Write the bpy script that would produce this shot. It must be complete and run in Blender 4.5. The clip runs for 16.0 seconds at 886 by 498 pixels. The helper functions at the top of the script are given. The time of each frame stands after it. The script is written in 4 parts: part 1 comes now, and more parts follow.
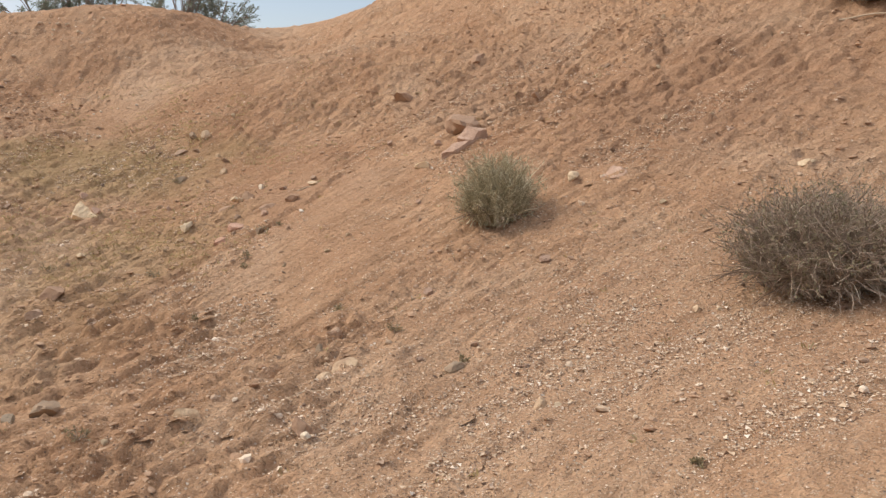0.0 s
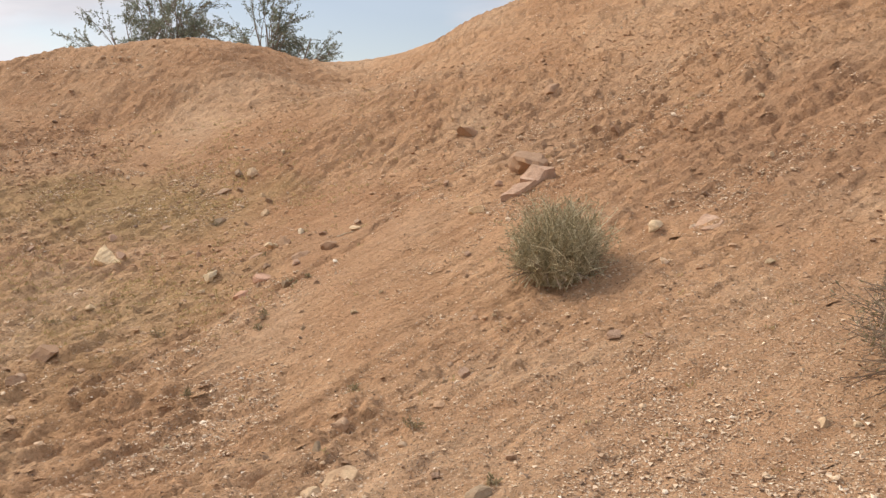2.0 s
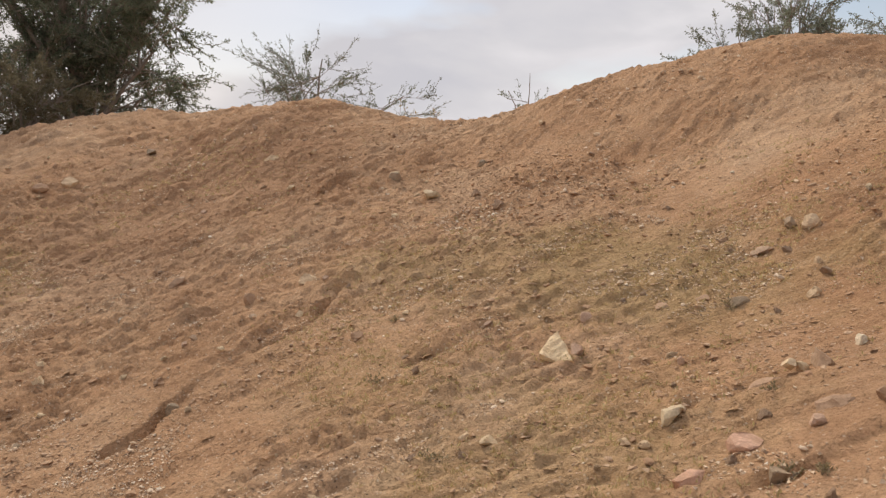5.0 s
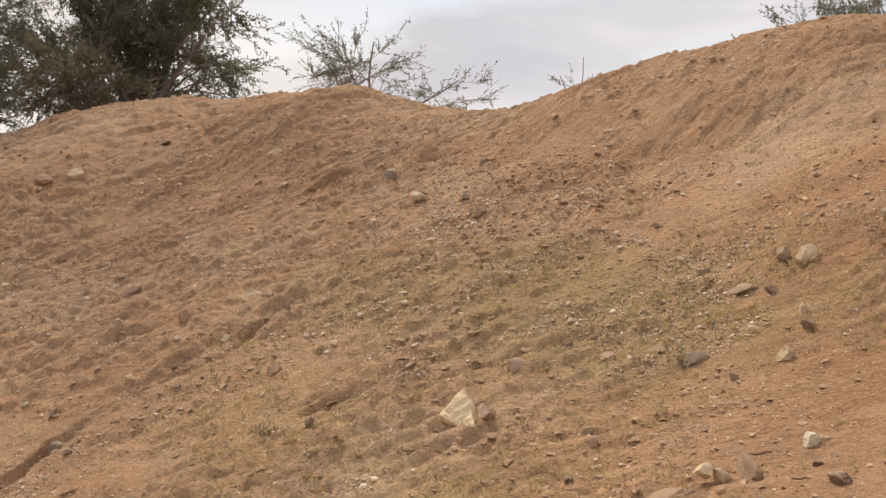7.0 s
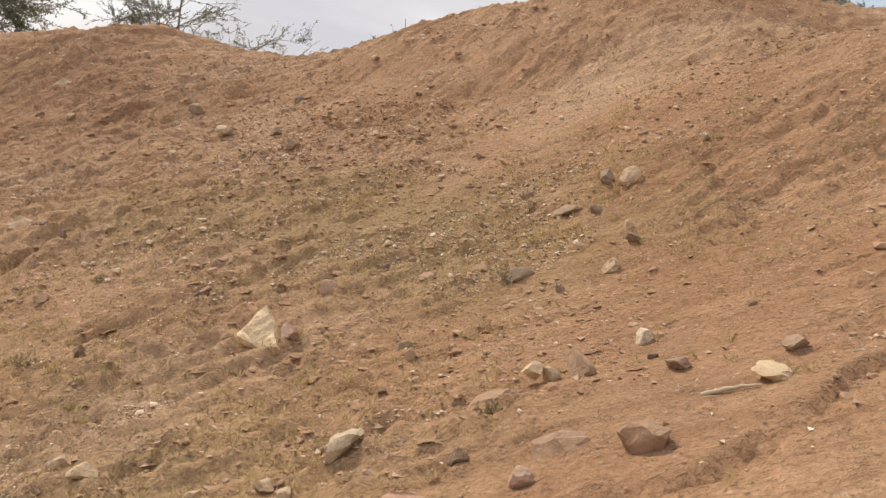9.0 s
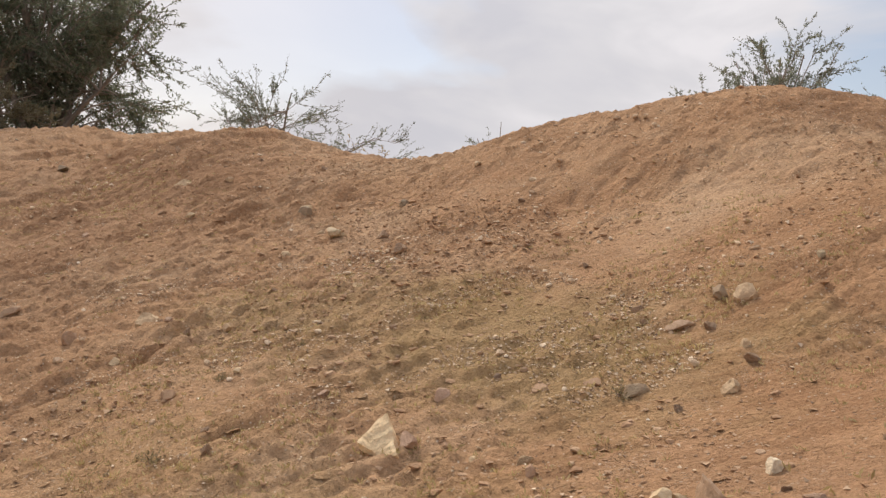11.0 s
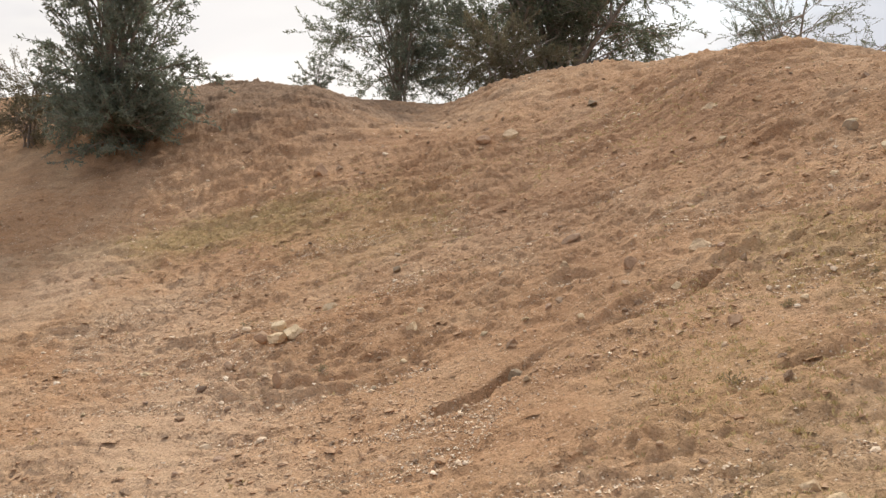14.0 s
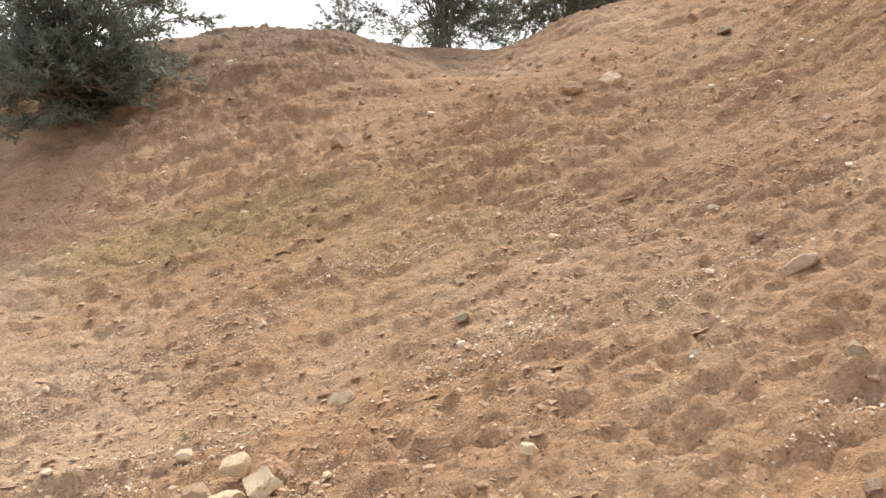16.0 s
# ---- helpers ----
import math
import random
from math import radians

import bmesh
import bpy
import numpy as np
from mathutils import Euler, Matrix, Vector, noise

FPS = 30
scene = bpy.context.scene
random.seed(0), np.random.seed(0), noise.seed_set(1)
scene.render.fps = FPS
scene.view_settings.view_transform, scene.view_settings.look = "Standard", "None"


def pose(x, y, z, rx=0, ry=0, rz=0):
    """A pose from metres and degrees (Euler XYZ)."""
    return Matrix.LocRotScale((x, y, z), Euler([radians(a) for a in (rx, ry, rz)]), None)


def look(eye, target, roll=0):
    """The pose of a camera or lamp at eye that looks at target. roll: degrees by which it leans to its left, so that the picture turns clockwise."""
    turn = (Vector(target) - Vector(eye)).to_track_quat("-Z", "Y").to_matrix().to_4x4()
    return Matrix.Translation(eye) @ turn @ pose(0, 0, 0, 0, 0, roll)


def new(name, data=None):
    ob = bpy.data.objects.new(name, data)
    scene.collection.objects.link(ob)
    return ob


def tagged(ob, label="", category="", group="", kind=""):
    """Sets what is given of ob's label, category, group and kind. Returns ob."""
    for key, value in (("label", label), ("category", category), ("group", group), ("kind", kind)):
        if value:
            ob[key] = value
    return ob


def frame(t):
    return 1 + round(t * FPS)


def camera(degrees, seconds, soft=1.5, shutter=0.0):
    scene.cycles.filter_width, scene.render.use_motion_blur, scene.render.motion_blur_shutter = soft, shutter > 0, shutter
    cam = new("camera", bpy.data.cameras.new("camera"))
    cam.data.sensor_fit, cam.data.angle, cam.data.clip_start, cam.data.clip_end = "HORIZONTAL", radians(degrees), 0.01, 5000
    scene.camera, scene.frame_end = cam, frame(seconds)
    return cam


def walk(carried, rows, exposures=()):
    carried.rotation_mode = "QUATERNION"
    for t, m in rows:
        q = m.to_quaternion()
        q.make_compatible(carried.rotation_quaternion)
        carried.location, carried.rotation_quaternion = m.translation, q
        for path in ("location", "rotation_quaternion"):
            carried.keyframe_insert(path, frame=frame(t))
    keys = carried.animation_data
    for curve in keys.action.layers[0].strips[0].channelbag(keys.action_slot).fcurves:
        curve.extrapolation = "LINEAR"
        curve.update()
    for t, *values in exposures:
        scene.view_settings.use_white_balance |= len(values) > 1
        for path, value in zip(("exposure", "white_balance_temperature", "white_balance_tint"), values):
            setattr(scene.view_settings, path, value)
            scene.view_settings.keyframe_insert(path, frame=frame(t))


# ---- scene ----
cam = camera(56.0, 16.0, 1.36)

# seconds, eye, yaw, pitch, roll
PATH = [
    (0.0, -0.035, -0.033, 1.439, -0.24, -9.15, 0.12),
    (0.5, 0.072, 0.29, 1.42, -5.18, -7.77, 0.82),
    (1.0, 0.042, 0.538, 1.459, -1.5, -6.59, -0.48),
    (1.5, 0.23, 0.842, 1.451, 0.28, -6.5, -0.2),
    (2.0, 0.254, 1.274, 1.431, 5.93, -6.65, 0.25),
    (2.5, 0.072, 1.871, 1.308, 13.3, -6.85, -0.82),
    (3.0, -0.053, 2.493, 1.248, 22.31, -6.39, -1.18),
    (3.5, -0.13, 3.082, 1.327, 29.03, -5.2, -1.83),
    (4.0, -0.283, 3.754, 1.393, 34.17, -3.2, -1.01),
    (4.5, -0.264, 4.324, 1.486, 41.26, -3.3, -0.61),
    (5.0, -0.163, 4.9, 1.578, 48.64, -4.68, -1.68),
    (5.2, -0.151, 5.087, 1.607, 49.69, -4.72, -1.91),
    (7.3, -0.25, 6.684, 1.823, 55.04, -5.93, -1.01),
    (7.5, -0.297, 6.709, 1.835, 52.43, -6.13, -0.7),
    (8.0, -0.449, 6.817, 1.509, 46.44, -5.33, 1.13),
    (8.5, -0.541, 6.899, 1.326, 43.51, -6.34, 1.62),
    (8.7, -0.565, 6.927, 1.315, 42.29, -7.26, 1.66),
    (10.8, -0.585, 6.764, 1.413, 44.4, -1.49, 3.15),
    (11.0, -0.61, 6.7, 1.433, 48.29, -0.94, 2.67),
    (11.5, -0.67, 6.548, 1.506, 58.76, -0.25, 0.57),
    (12.0, -0.707, 6.371, 1.549, 68.4, -0.98, -1.09),
    (12.5, -0.726, 6.257, 1.513, 74.6, -2.86, -0.54),
    (13.0, -0.716, 6.257, 1.484, 77.37, -5.1, 0.07),
    (13.5, -0.733, 6.257, 1.475, 79.97, -6.4, -0.59),
    (14.0, -0.666, 6.236, 1.492, 81.62, -6.78, -1.51),
    (14.25, -1.05, 6.30, 1.465, 82.05, -6.82, -1.9),
    (14.5, -1.919, 6.45, 1.404, 82.46, -6.99, -2.37),
    (14.7, -2.649, 6.55, 1.39, 82.5, -7.5, -2.65),
    (15.0, -4.226, 6.575, 1.471, 81.7, -9.5, -3.0),
    (15.5, -5.104, 6.604, 1.43, 82.98, -9.75, -3.13),
    (16.0, -5.09, 6.523, 1.457, 84.76, -9.34, -3.4),
]


def gaze(x, y, z, yaw, pitch, roll):
    a, b = radians(yaw), radians(pitch)
    ahead = Vector((-math.sin(a) * math.cos(b), math.cos(a) * math.cos(b), math.sin(b)))
    return look((x, y, z), Vector((x, y, z)) + 2 * ahead, roll)


EXPOSURES = [(0.0, 0.52, 6400, 10), (0.5, 0.80, 6350, 10), (1.0, 0.72, 6650, 10), (1.5, 0.63, 6850, 10), (2.5, 0.60, 6850, 10), (3.0, 0.57, 6850, 10), (4.0, 0.30, 6900, 10), (4.5, 0.30, 6950, 10), (5.2, 0.46, 6950, 10), (7.5, 0.56, 7000, 10), (8.0, 0.62, 6950, 10), (8.5, 0.60, 6950, 10), (11.0, 0.46, 6950, 10), (12.5, 0.42, 6950, 10), (14.0, 0.72, 6650, 6), (15.0, 0.82, 6500, 6), (15.5, 1.08, 6450, 4), (16.0, 1.12, 6400, 4)]
walk(cam, [(t, gaze(*row)) for t, *row in PATH], EXPOSURES)


# ---- world and sun ----
def node(tree, kind, **values):
    n = tree.nodes.new(kind)
    for key, value in values.items():
        n.inputs[key.replace("_", " ")].default_value = value
    return n


def ramp(tree, *stops):
    n = tree.nodes.new("ShaderNodeValToRGB")
    while len(n.color_ramp.elements) < len(stops):
        n.color_ramp.elements.new(0.5)
    for e, (p, c) in zip(n.color_ramp.elements, stops):
        e.position, e.color = p, (*c, 1) if len(c) == 3 else (c[0], c[0], c[0], 1)
    return n


def mix(tree, fac, a, b, blend="MIX"):
    n = tree.nodes.new("ShaderNodeMix")
    n.data_type, n.blend_type = "RGBA", blend
    for socket, value in ((n.inputs[0], fac), (n.inputs[6], a), (n.inputs[7], b)):
        if hasattr(value, "links"):
            tree.links.new(value, socket)
        else:
            socket.default_value = value if not isinstance(value, tuple) else (*value, 1)
    return n.outputs[2]


SUN_AZIMUTH, SUN_HEIGHT = -71.0, 43.0
world = bpy.data.worlds.new("sky")
scene.world = world
world.use_nodes = True
wt = world.node_tree
wt.nodes.clear()
sky = wt.nodes.new("ShaderNodeTexSky")
sky.sky_type, sky.sun_disc = "NISHITA", False
sky.sun_elevation, sky.sun_rotation = radians(SUN_HEIGHT), radians(SUN_AZIMUTH)
sky.air_density, sky.dust_density, sky.ozone_density = 1.0, 0.8, 1.5
coords = wt.nodes.new("ShaderNodeTexCoord")
stretch = node(wt, "ShaderNodeMapping", Scale=(1.0, 1.0, 2.6), Rotation=(0.0, 0.0, 2.6))
wt.links.new(coords.outputs["Generated"], stretch.inputs["Vector"])
clouds = node(wt, "ShaderNodeTexNoise", Scale=2.3, Detail=6.0, Roughness=0.46, Distortion=0.25)
wt.links.new(stretch.outputs["Vector"], clouds.inputs["Vector"])
cover = ramp(wt, (0.46, (0.22,)), (0.55, (1.0,)))
wt.links.new(clouds.outputs["Fac"], cover.inputs["Fac"])
scaled = mix(wt, 1.0, sky.outputs["Color"], (0.094, 0.086, 0.083), "MULTIPLY")
# an overcast sky is brighter overhead than at the horizon, and whiter round the veiled sun
parts = wt.nodes.new("ShaderNodeSeparateXYZ")
wt.links.new(coords.outputs["Generated"], parts.inputs[0])
height = ramp(wt, (0.0, (0.485, 0.488, 0.535)), (0.25, (0.515, 0.522, 0.575)), (1.0, (0.78, 0.79, 0.85)))
wt.links.new(parts.outputs["Z"], height.inputs["Fac"])
to_sun = wt.nodes.new("ShaderNodeVectorMath")
to_sun.operation = "DOT_PRODUCT"
to_sun.inputs[1].default_value = (-0.94, -0.34, 0.10)
wt.links.new(coords.outputs["Generated"], to_sun.inputs[0])
glow = ramp(wt, (0.50, (0.0,)), (0.95, (1.0,)))
wt.links.new(to_sun.outputs["Value"], glow.inputs["Fac"])
veil = mix(wt, glow.outputs["Color"], height.outputs["Color"], (0.61, 0.58, 0.58))
clear = mix(wt, glow.outputs["Color"], scaled, (0.60, 0.575, 0.59))
billow = node(wt, "ShaderNodeTexNoise", Scale=3.4, Detail=5.0, Roughness=0.5, Distortion=0.4)
wt.links.new(stretch.outputs["Vector"], billow.inputs["Vector"])
heaped = ramp(wt, (0.40, (0.88, 0.89, 0.92)), (0.52, (1.0, 1.0, 1.0)), (0.62, (1.14, 1.13, 1.12)))
wt.links.new(billow.outputs["Fac"], heaped.inputs["Fac"])
veil = mix(wt, 1.0, veil, heaped.outputs["Color"], "MULTIPLY")
hazy = mix(wt, cover.outputs["Color"], clear, veil)
back_light = node(wt, "ShaderNodeBackground", Strength=1.0)
world_out = wt.nodes.new("ShaderNodeOutputWorld")
wt.links.new(hazy, back_light.inputs["Color"])
wt.links.new(back_light.outputs[0], world_out.inputs["Surface"])

sun_data = bpy.data.lights.new("sun", "SUN")
sun_data.energy, sun_data.angle, sun_data.color = 2.2, radians(9), (1.0, 0.93, 0.84)
sun = new("sun", sun_data)
a, e = radians(SUN_AZIMUTH), radians(SUN_HEIGHT)
toward = Vector((math.sin(a) * math.cos(e), math.cos(a) * math.cos(e), math.sin(e)))
sun.matrix_world = look(toward * 60, (0, 0, 0))


# ---- materials ----
def base_material(name, rough=0.9, spec=0.2):
    m = bpy.data.materials.new(name)
    m.use_nodes = True
    bsdf = m.node_tree.nodes["Principled BSDF"]
    bsdf.inputs["Roughness"].default_value = rough
    bsdf.inputs["Specular IOR Level"].default_value = spec
    return m, m.node_tree, bsdf


def place_coords(t, kind="Object"):
    return t.nodes.new("ShaderNodeTexCoord").outputs[kind]


def noise_tex(t, vec, scale, detail=4.0, rough=0.55, distortion=0.0):
    n = node(t, "ShaderNodeTexNoise", Scale=scale, Detail=detail, Roughness=rough, Distortion=distortion)
    t.links.new(vec, n.inputs["Vector"])
    return n.outputs["Fac"]


def ramped(t, fac, *stops):
    r = ramp(t, *stops)
    t.links.new(fac, r.inputs["Fac"])
    return r.outputs["Color"]


def bumped(t, bsdf, *layers):
    """Layers of (height socket, strength, distance)."""
    normal = None
    for height, strength, distance in layers:
        b = node(t, "ShaderNodeBump", Strength=strength, Distance=distance)
        t.links.new(height, b.inputs["Height"])
        if normal:
            t.links.new(normal, b.inputs["Normal"])
        normal = b.outputs["Normal"]
    t.links.new(normal, bsdf.inputs["Normal"])


def patch(t, v, cx, cy, rx, ry, how):
    """A ragged patch on the ground round (cx, cy), from 0 to how."""
    move = node(t, "ShaderNodeMapping", Location=(-cx / rx, -cy / ry, 0.0), Scale=(1 / rx, 1 / ry, 0.0))
    t.links.new(v, move.inputs["Vector"])
    away = t.nodes.new("ShaderNodeVectorMath")
    away.operation = "LENGTH"
    t.links.new(move.outputs["Vector"], away.inputs[0])
    ragged = t.nodes.new("ShaderNodeMath")
    ragged.operation = "MULTIPLY_ADD"
    ragged.inputs[1].default_value = 1.5
    t.links.new(noise_tex(t, v, 1.7, 7.0, 0.72), ragged.inputs[0])
    t.links.new(away.outputs["Value"], ragged.inputs[2])
    half = t.nodes.new("ShaderNodeMath")
    half.operation = "MULTIPLY"
    half.inputs[1].default_value = 0.5
    t.links.new(ragged.outputs[0], half.inputs[0])
    return ramped(t, half.outputs[0], (0.52, (how,)), (0.84, (0.0,)))


def soil_material():
    m, t, bsdf = base_material("sandy_soil", 0.95, 0.1)
    v = place_coords(t)
    broad = noise_tex(t, v, 0.42, 5.0, 0.6, 0.6)
    mid = noise_tex(t, v, 2.6, 6.0, 0.65)
    fine = noise_tex(t, v, 38.0, 5.0, 0.7)
    c1 = ramped(t, broad, (0.32, (0.435, 0.247, 0.136)), (0.50, (0.50, 0.303, 0.174)), (0.68, (0.55, 0.362, 0.225)))
    c2 = ramped(t, mid, (0.30, (0.84, 0.82, 0.80)), (0.50, (0.98, 0.98, 0.98)), (0.72, (1.10, 1.09, 1.08)))
    c3 = ramped(t, fine, (0.28, (0.72, 0.70, 0.68)), (0.50, (1.0, 1.0, 1.0)), (0.74, (1.24, 1.24, 1.24)))
    col = mix(t, 1.0, mix(t, 1.0, c1, c2, "MULTIPLY"), c3, "MULTIPLY")
    # grit: pale and dark grains in the sand
    cell = node(t, "ShaderNodeTexVoronoi", Scale=46.0)
    t.links.new(v, cell.inputs["Vector"])
    split = t.nodes.new("ShaderNodeSeparateColor")
    t.links.new(cell.outputs["Color"], split.inputs[0])
    rare = ramped(t, split.outputs[0], (0.86, (0.0,)), (0.88, (1.0,)))
    near = ramped(t, cell.outputs["Distance"], (0.22, (1.0,)), (0.42, (0.0,)))
    gritty = mix(t, 1.0, rare, near, "MULTIPLY")
    tone = ramped(t, split.outputs[1], (0.30, (0.16, 0.105, 0.075)), (0.36, (0.60, 0.44, 0.31)), (0.9, (0.66, 0.53, 0.41)))
    col = mix(t, gritty, col, tone)
    # fine gravel, dense at the foot of the bank and in loose drifts above it
    grain = node(t, "ShaderNodeTexVoronoi", Scale=105.0)
    t.links.new(v, grain.inputs["Vector"])
    parts = t.nodes.new("ShaderNodeSeparateColor")
    t.links.new(grain.outputs["Color"], parts.inputs[0])
    drift = mix(t, 1.0, patch(t, v, 1.0, 4.4, 4.2, 4.0, 1.0), ramped(t, noise_tex(t, v, 1.9, 5.0, 0.7), (0.50, (0.0,)), (0.62, (0.8,))), "LIGHTEN")
    some = mix(t, 1.0, drift, ramped(t, parts.outputs[0], (0.52, (0.0,)), (0.55, (1.0,))), "MULTIPLY")
    some = mix(t, 1.0, some, ramped(t, grain.outputs["Distance"], (0.30, (1.0,)), (0.55, (0.0,))), "MULTIPLY")
    col = mix(t, some, col, ramped(t, parts.outputs[1], (0.16, (0.24, 0.15, 0.10)), (0.26, (0.42, 0.285, 0.185)), (0.6, (0.57, 0.41, 0.28)), (1.0, (0.74, 0.57, 0.42))))
    # pale pinkish gravel wash at the foot of the bank
    col = mix(t, patch(t, v, 1.3, 4.4, 3.0, 2.8, 0.12), col, mix(t, 1.0, (0.60, 0.42, 0.285), c3, "MULTIPLY"))
    # redder, darker earth on the sandy chute and the far hump
    ruddy = mix(t, 1.0, (0.385, 0.222, 0.128), c3, "MULTIPLY")
    for cx, cy, rx, ry, how in ((-1.6, 9.2, 1.5, 2.6, 0.45), (-13.5, 11.5, 5.0, 3.6, 0.75), (-18.5, 4.5, 4.0, 4.0, 0.7), (-11.6, 9.0, 3.0, 2.0, 0.6), (3.0, 9.0, 3.0, 2.8, 0.8), (0.6, 11.4, 2.0, 1.6, 0.45), (-8.8, 9.0, 1.6, 1.0, 0.4), (-16.5, 8.0, 2.4, 2.2, 0.6)):
        col = mix(t, patch(t, v, cx, cy, rx, ry, how), col, ruddy)
    # faint olive film where weeds sprout
    tint = mix(t, 1.0, (0.40, 0.275, 0.135), c3, "MULTIPLY")
    for cx, cy, rx, ry, how in ((-14.1, 4.6, 1.15, 3.2, 0.85), (-4.6, 10.9, 2.8, 1.4, 0.7), (-5.3, 8.7, 1.9, 0.9, 0.25), (-3.2, 8.3, 1.5, 1.7, 0.42), (-3.3, 6.6, 1.3, 1.2, 0.2), (-12.8, 7.0, 2.2, 1.6, 0.35), (-6.9, 10.3, 1.6, 1.0, 0.4)):
        col = mix(t, patch(t, v, cx, cy, rx, ry, how), col, tint)
    # darker, drabber ground colour over the far hump
    drab = mix(t, 1.0, (0.26, 0.172, 0.115), c3, "MULTIPLY")
    col = mix(t, patch(t, v, -22.6, 5.4, 6.4, 8.0, 0.95), col, drab)
    # paler dust on the flat below the rill, darker washed earth above it
    dust = mix(t, 1.0, (0.61, 0.425, 0.285), c3, "MULTIPLY")
    for cx, cy, rx, ry, how in ((-7.2, 5.0, 2.6, 1.5, 0.6), (-13.2, 2.7, 2.2, 1.2, 0.6), (-10.5, 4.2, 2.4, 1.2, 0.5)):
        col = mix(t, patch(t, v, cx, cy, rx, ry, how), col, dust)
    # wash streaks that follow the fall of the bank, which turns from one end to the other
    lines = []
    for turn in (96, 40):
        aim = node(t, "ShaderNodeMapping", Rotation=(0.0, 0.0, -radians(turn)))
        t.links.new(v, aim.inputs["Vector"])
        long = node(t, "ShaderNodeMapping", Scale=(0.85, 6.0, 1.0))
        t.links.new(aim.outputs["Vector"], long.inputs["Vector"])
        lines.append(noise_tex(t, long.outputs["Vector"], 1.6, 6.0, 0.66, 0.35))
    split_at = t.nodes.new("ShaderNodeSeparateXYZ")
    t.links.new(v, split_at.inputs[0])
    shift = t.nodes.new("ShaderNodeMapRange")
    shift.inputs["From Min"].default_value, shift.inputs["From Max"].default_value = -9.0, -3.0
    t.links.new(split_at.outputs[0], shift.inputs["Value"])
    streak = mix(t, shift.outputs["Result"], lines[0], lines[1])
    col = mix(t, 1.0, col, ramped(t, streak, (0.34, (0.86, 0.83, 0.80)), (0.50, (1.0, 1.0, 1.0)), (0.66, (1.08, 1.10, 1.10))), "MULTIPLY")
    t.links.new(col, bsdf.inputs["Base Color"])
    clod = noise_tex(t, v, 11.0, 6.0, 0.68)
    crust = ramped(t, noise_tex(t, v, 6.5, 7.0, 0.62, 0.5), (0.43, (0.0,)), (0.50, (0.45,)), (0.55, (0.5,)), (0.61, (1.0,)))
    bumped(t, bsdf, (crust, 0.6, 0.030), (streak, 0.7, 0.04), (clod, 0.8, 0.040), (fine, 0.9, 0.018), (some, 0.7, 0.008), (cell.outputs["Distance"], 0.3, 0.010))
    return m


def stone_material(name, dark, light, rough=0.85, dusty=0.62):
    m, t, bsdf = base_material(name, rough, 0.25)
    v = place_coords(t)
    info = t.nodes.new("ShaderNodeObjectInfo")
    shift = t.nodes.new("ShaderNodeVectorMath")
    shift.operation = "ADD"
    t.links.new(v, shift.inputs[0])
    spread = t.nodes.new("ShaderNodeVectorMath")
    spread.operation = "SCALE"
    spread.inputs[0].default_value = (9, 7, 5)
    t.links.new(info.outputs["Random"], spread.inputs["Scale"])
    t.links.new(spread.outputs[0], shift.inputs[1])
    v = shift.outputs[0]
    grain = noise_tex(t, v, 9.0, 8.0, 0.65, 0.4)
    fine = noise_tex(t, v, 70.0, 4.0, 0.6)
    col = ramped(t, grain, (0.30, dark), (0.55, tuple((a + b) / 2 for a, b in zip(dark, light))), (0.72, light))
    col = mix(t, 1.0, col, ramped(t, fine, (0.3, (0.8, 0.8, 0.8)), (0.7, (1.1, 1.1, 1.1))), "MULTIPLY")
    soil = ramped(t, noise_tex(t, v, 6.0, 6.0, 0.65), (0.44, (0.0,)), (0.66, (dusty,)))
    col = mix(t, soil, col, (0.39, 0.24, 0.14))
    t.links.new(col, bsdf.inputs["Base Color"])
    bumped(t, bsdf, (grain, 0.8, 0.03), (fine, 0.6, 0.006))
    return m


def pebble_material():
    m, t, bsdf = base_material("gravel", 0.85, 0.25)
    geo = t.nodes.new("ShaderNodeNewGeometry")
    col = ramped(t, geo.outputs["Random Per Island"], (0.0, (0.20, 0.135, 0.095)), (0.10, (0.36, 0.235, 0.15)), (0.22, (0.52, 0.36, 0.24)),
                 (0.45, (0.63, 0.46, 0.305)), (0.70, (0.72, 0.55, 0.385)), (0.92, (0.80, 0.64, 0.475)), (1.0, (0.90, 0.79, 0.64)))
    fine = noise_tex(t, place_coords(t), 60.0, 3.0)
    col = mix(t, 1.0, col, ramped(t, fine, (0.3, (0.8, 0.8, 0.8)), (0.7, (1.1, 1.1, 1.1))), "MULTIPLY")
    t.links.new(col, bsdf.inputs["Base Color"])
    bumped(t, bsdf, (fine, 0.3, 0.004))
    return m


def clod_material():
    m, t, bsdf = base_material("earth_clod", 0.95, 0.1)
    v = place_coords(t)
    geo = t.nodes.new("ShaderNodeNewGeometry")
    col = ramped(t, geo.outputs["Random Per Island"], (0.0, (0.44, 0.272, 0.166)), (0.5, (0.52, 0.34, 0.214)), (1.0, (0.60, 0.42, 0.285)))
    fine = noise_tex(t, v, 32.0, 6.0, 0.7)
    col = mix(t, 1.0, col, ramped(t, fine, (0.28, (0.72, 0.70, 0.68)), (0.72, (1.15, 1.15, 1.15))), "MULTIPLY")
    t.links.new(col, bsdf.inputs["Base Color"])
    bumped(t, bsdf, (fine, 0.7, 0.02))
    return m


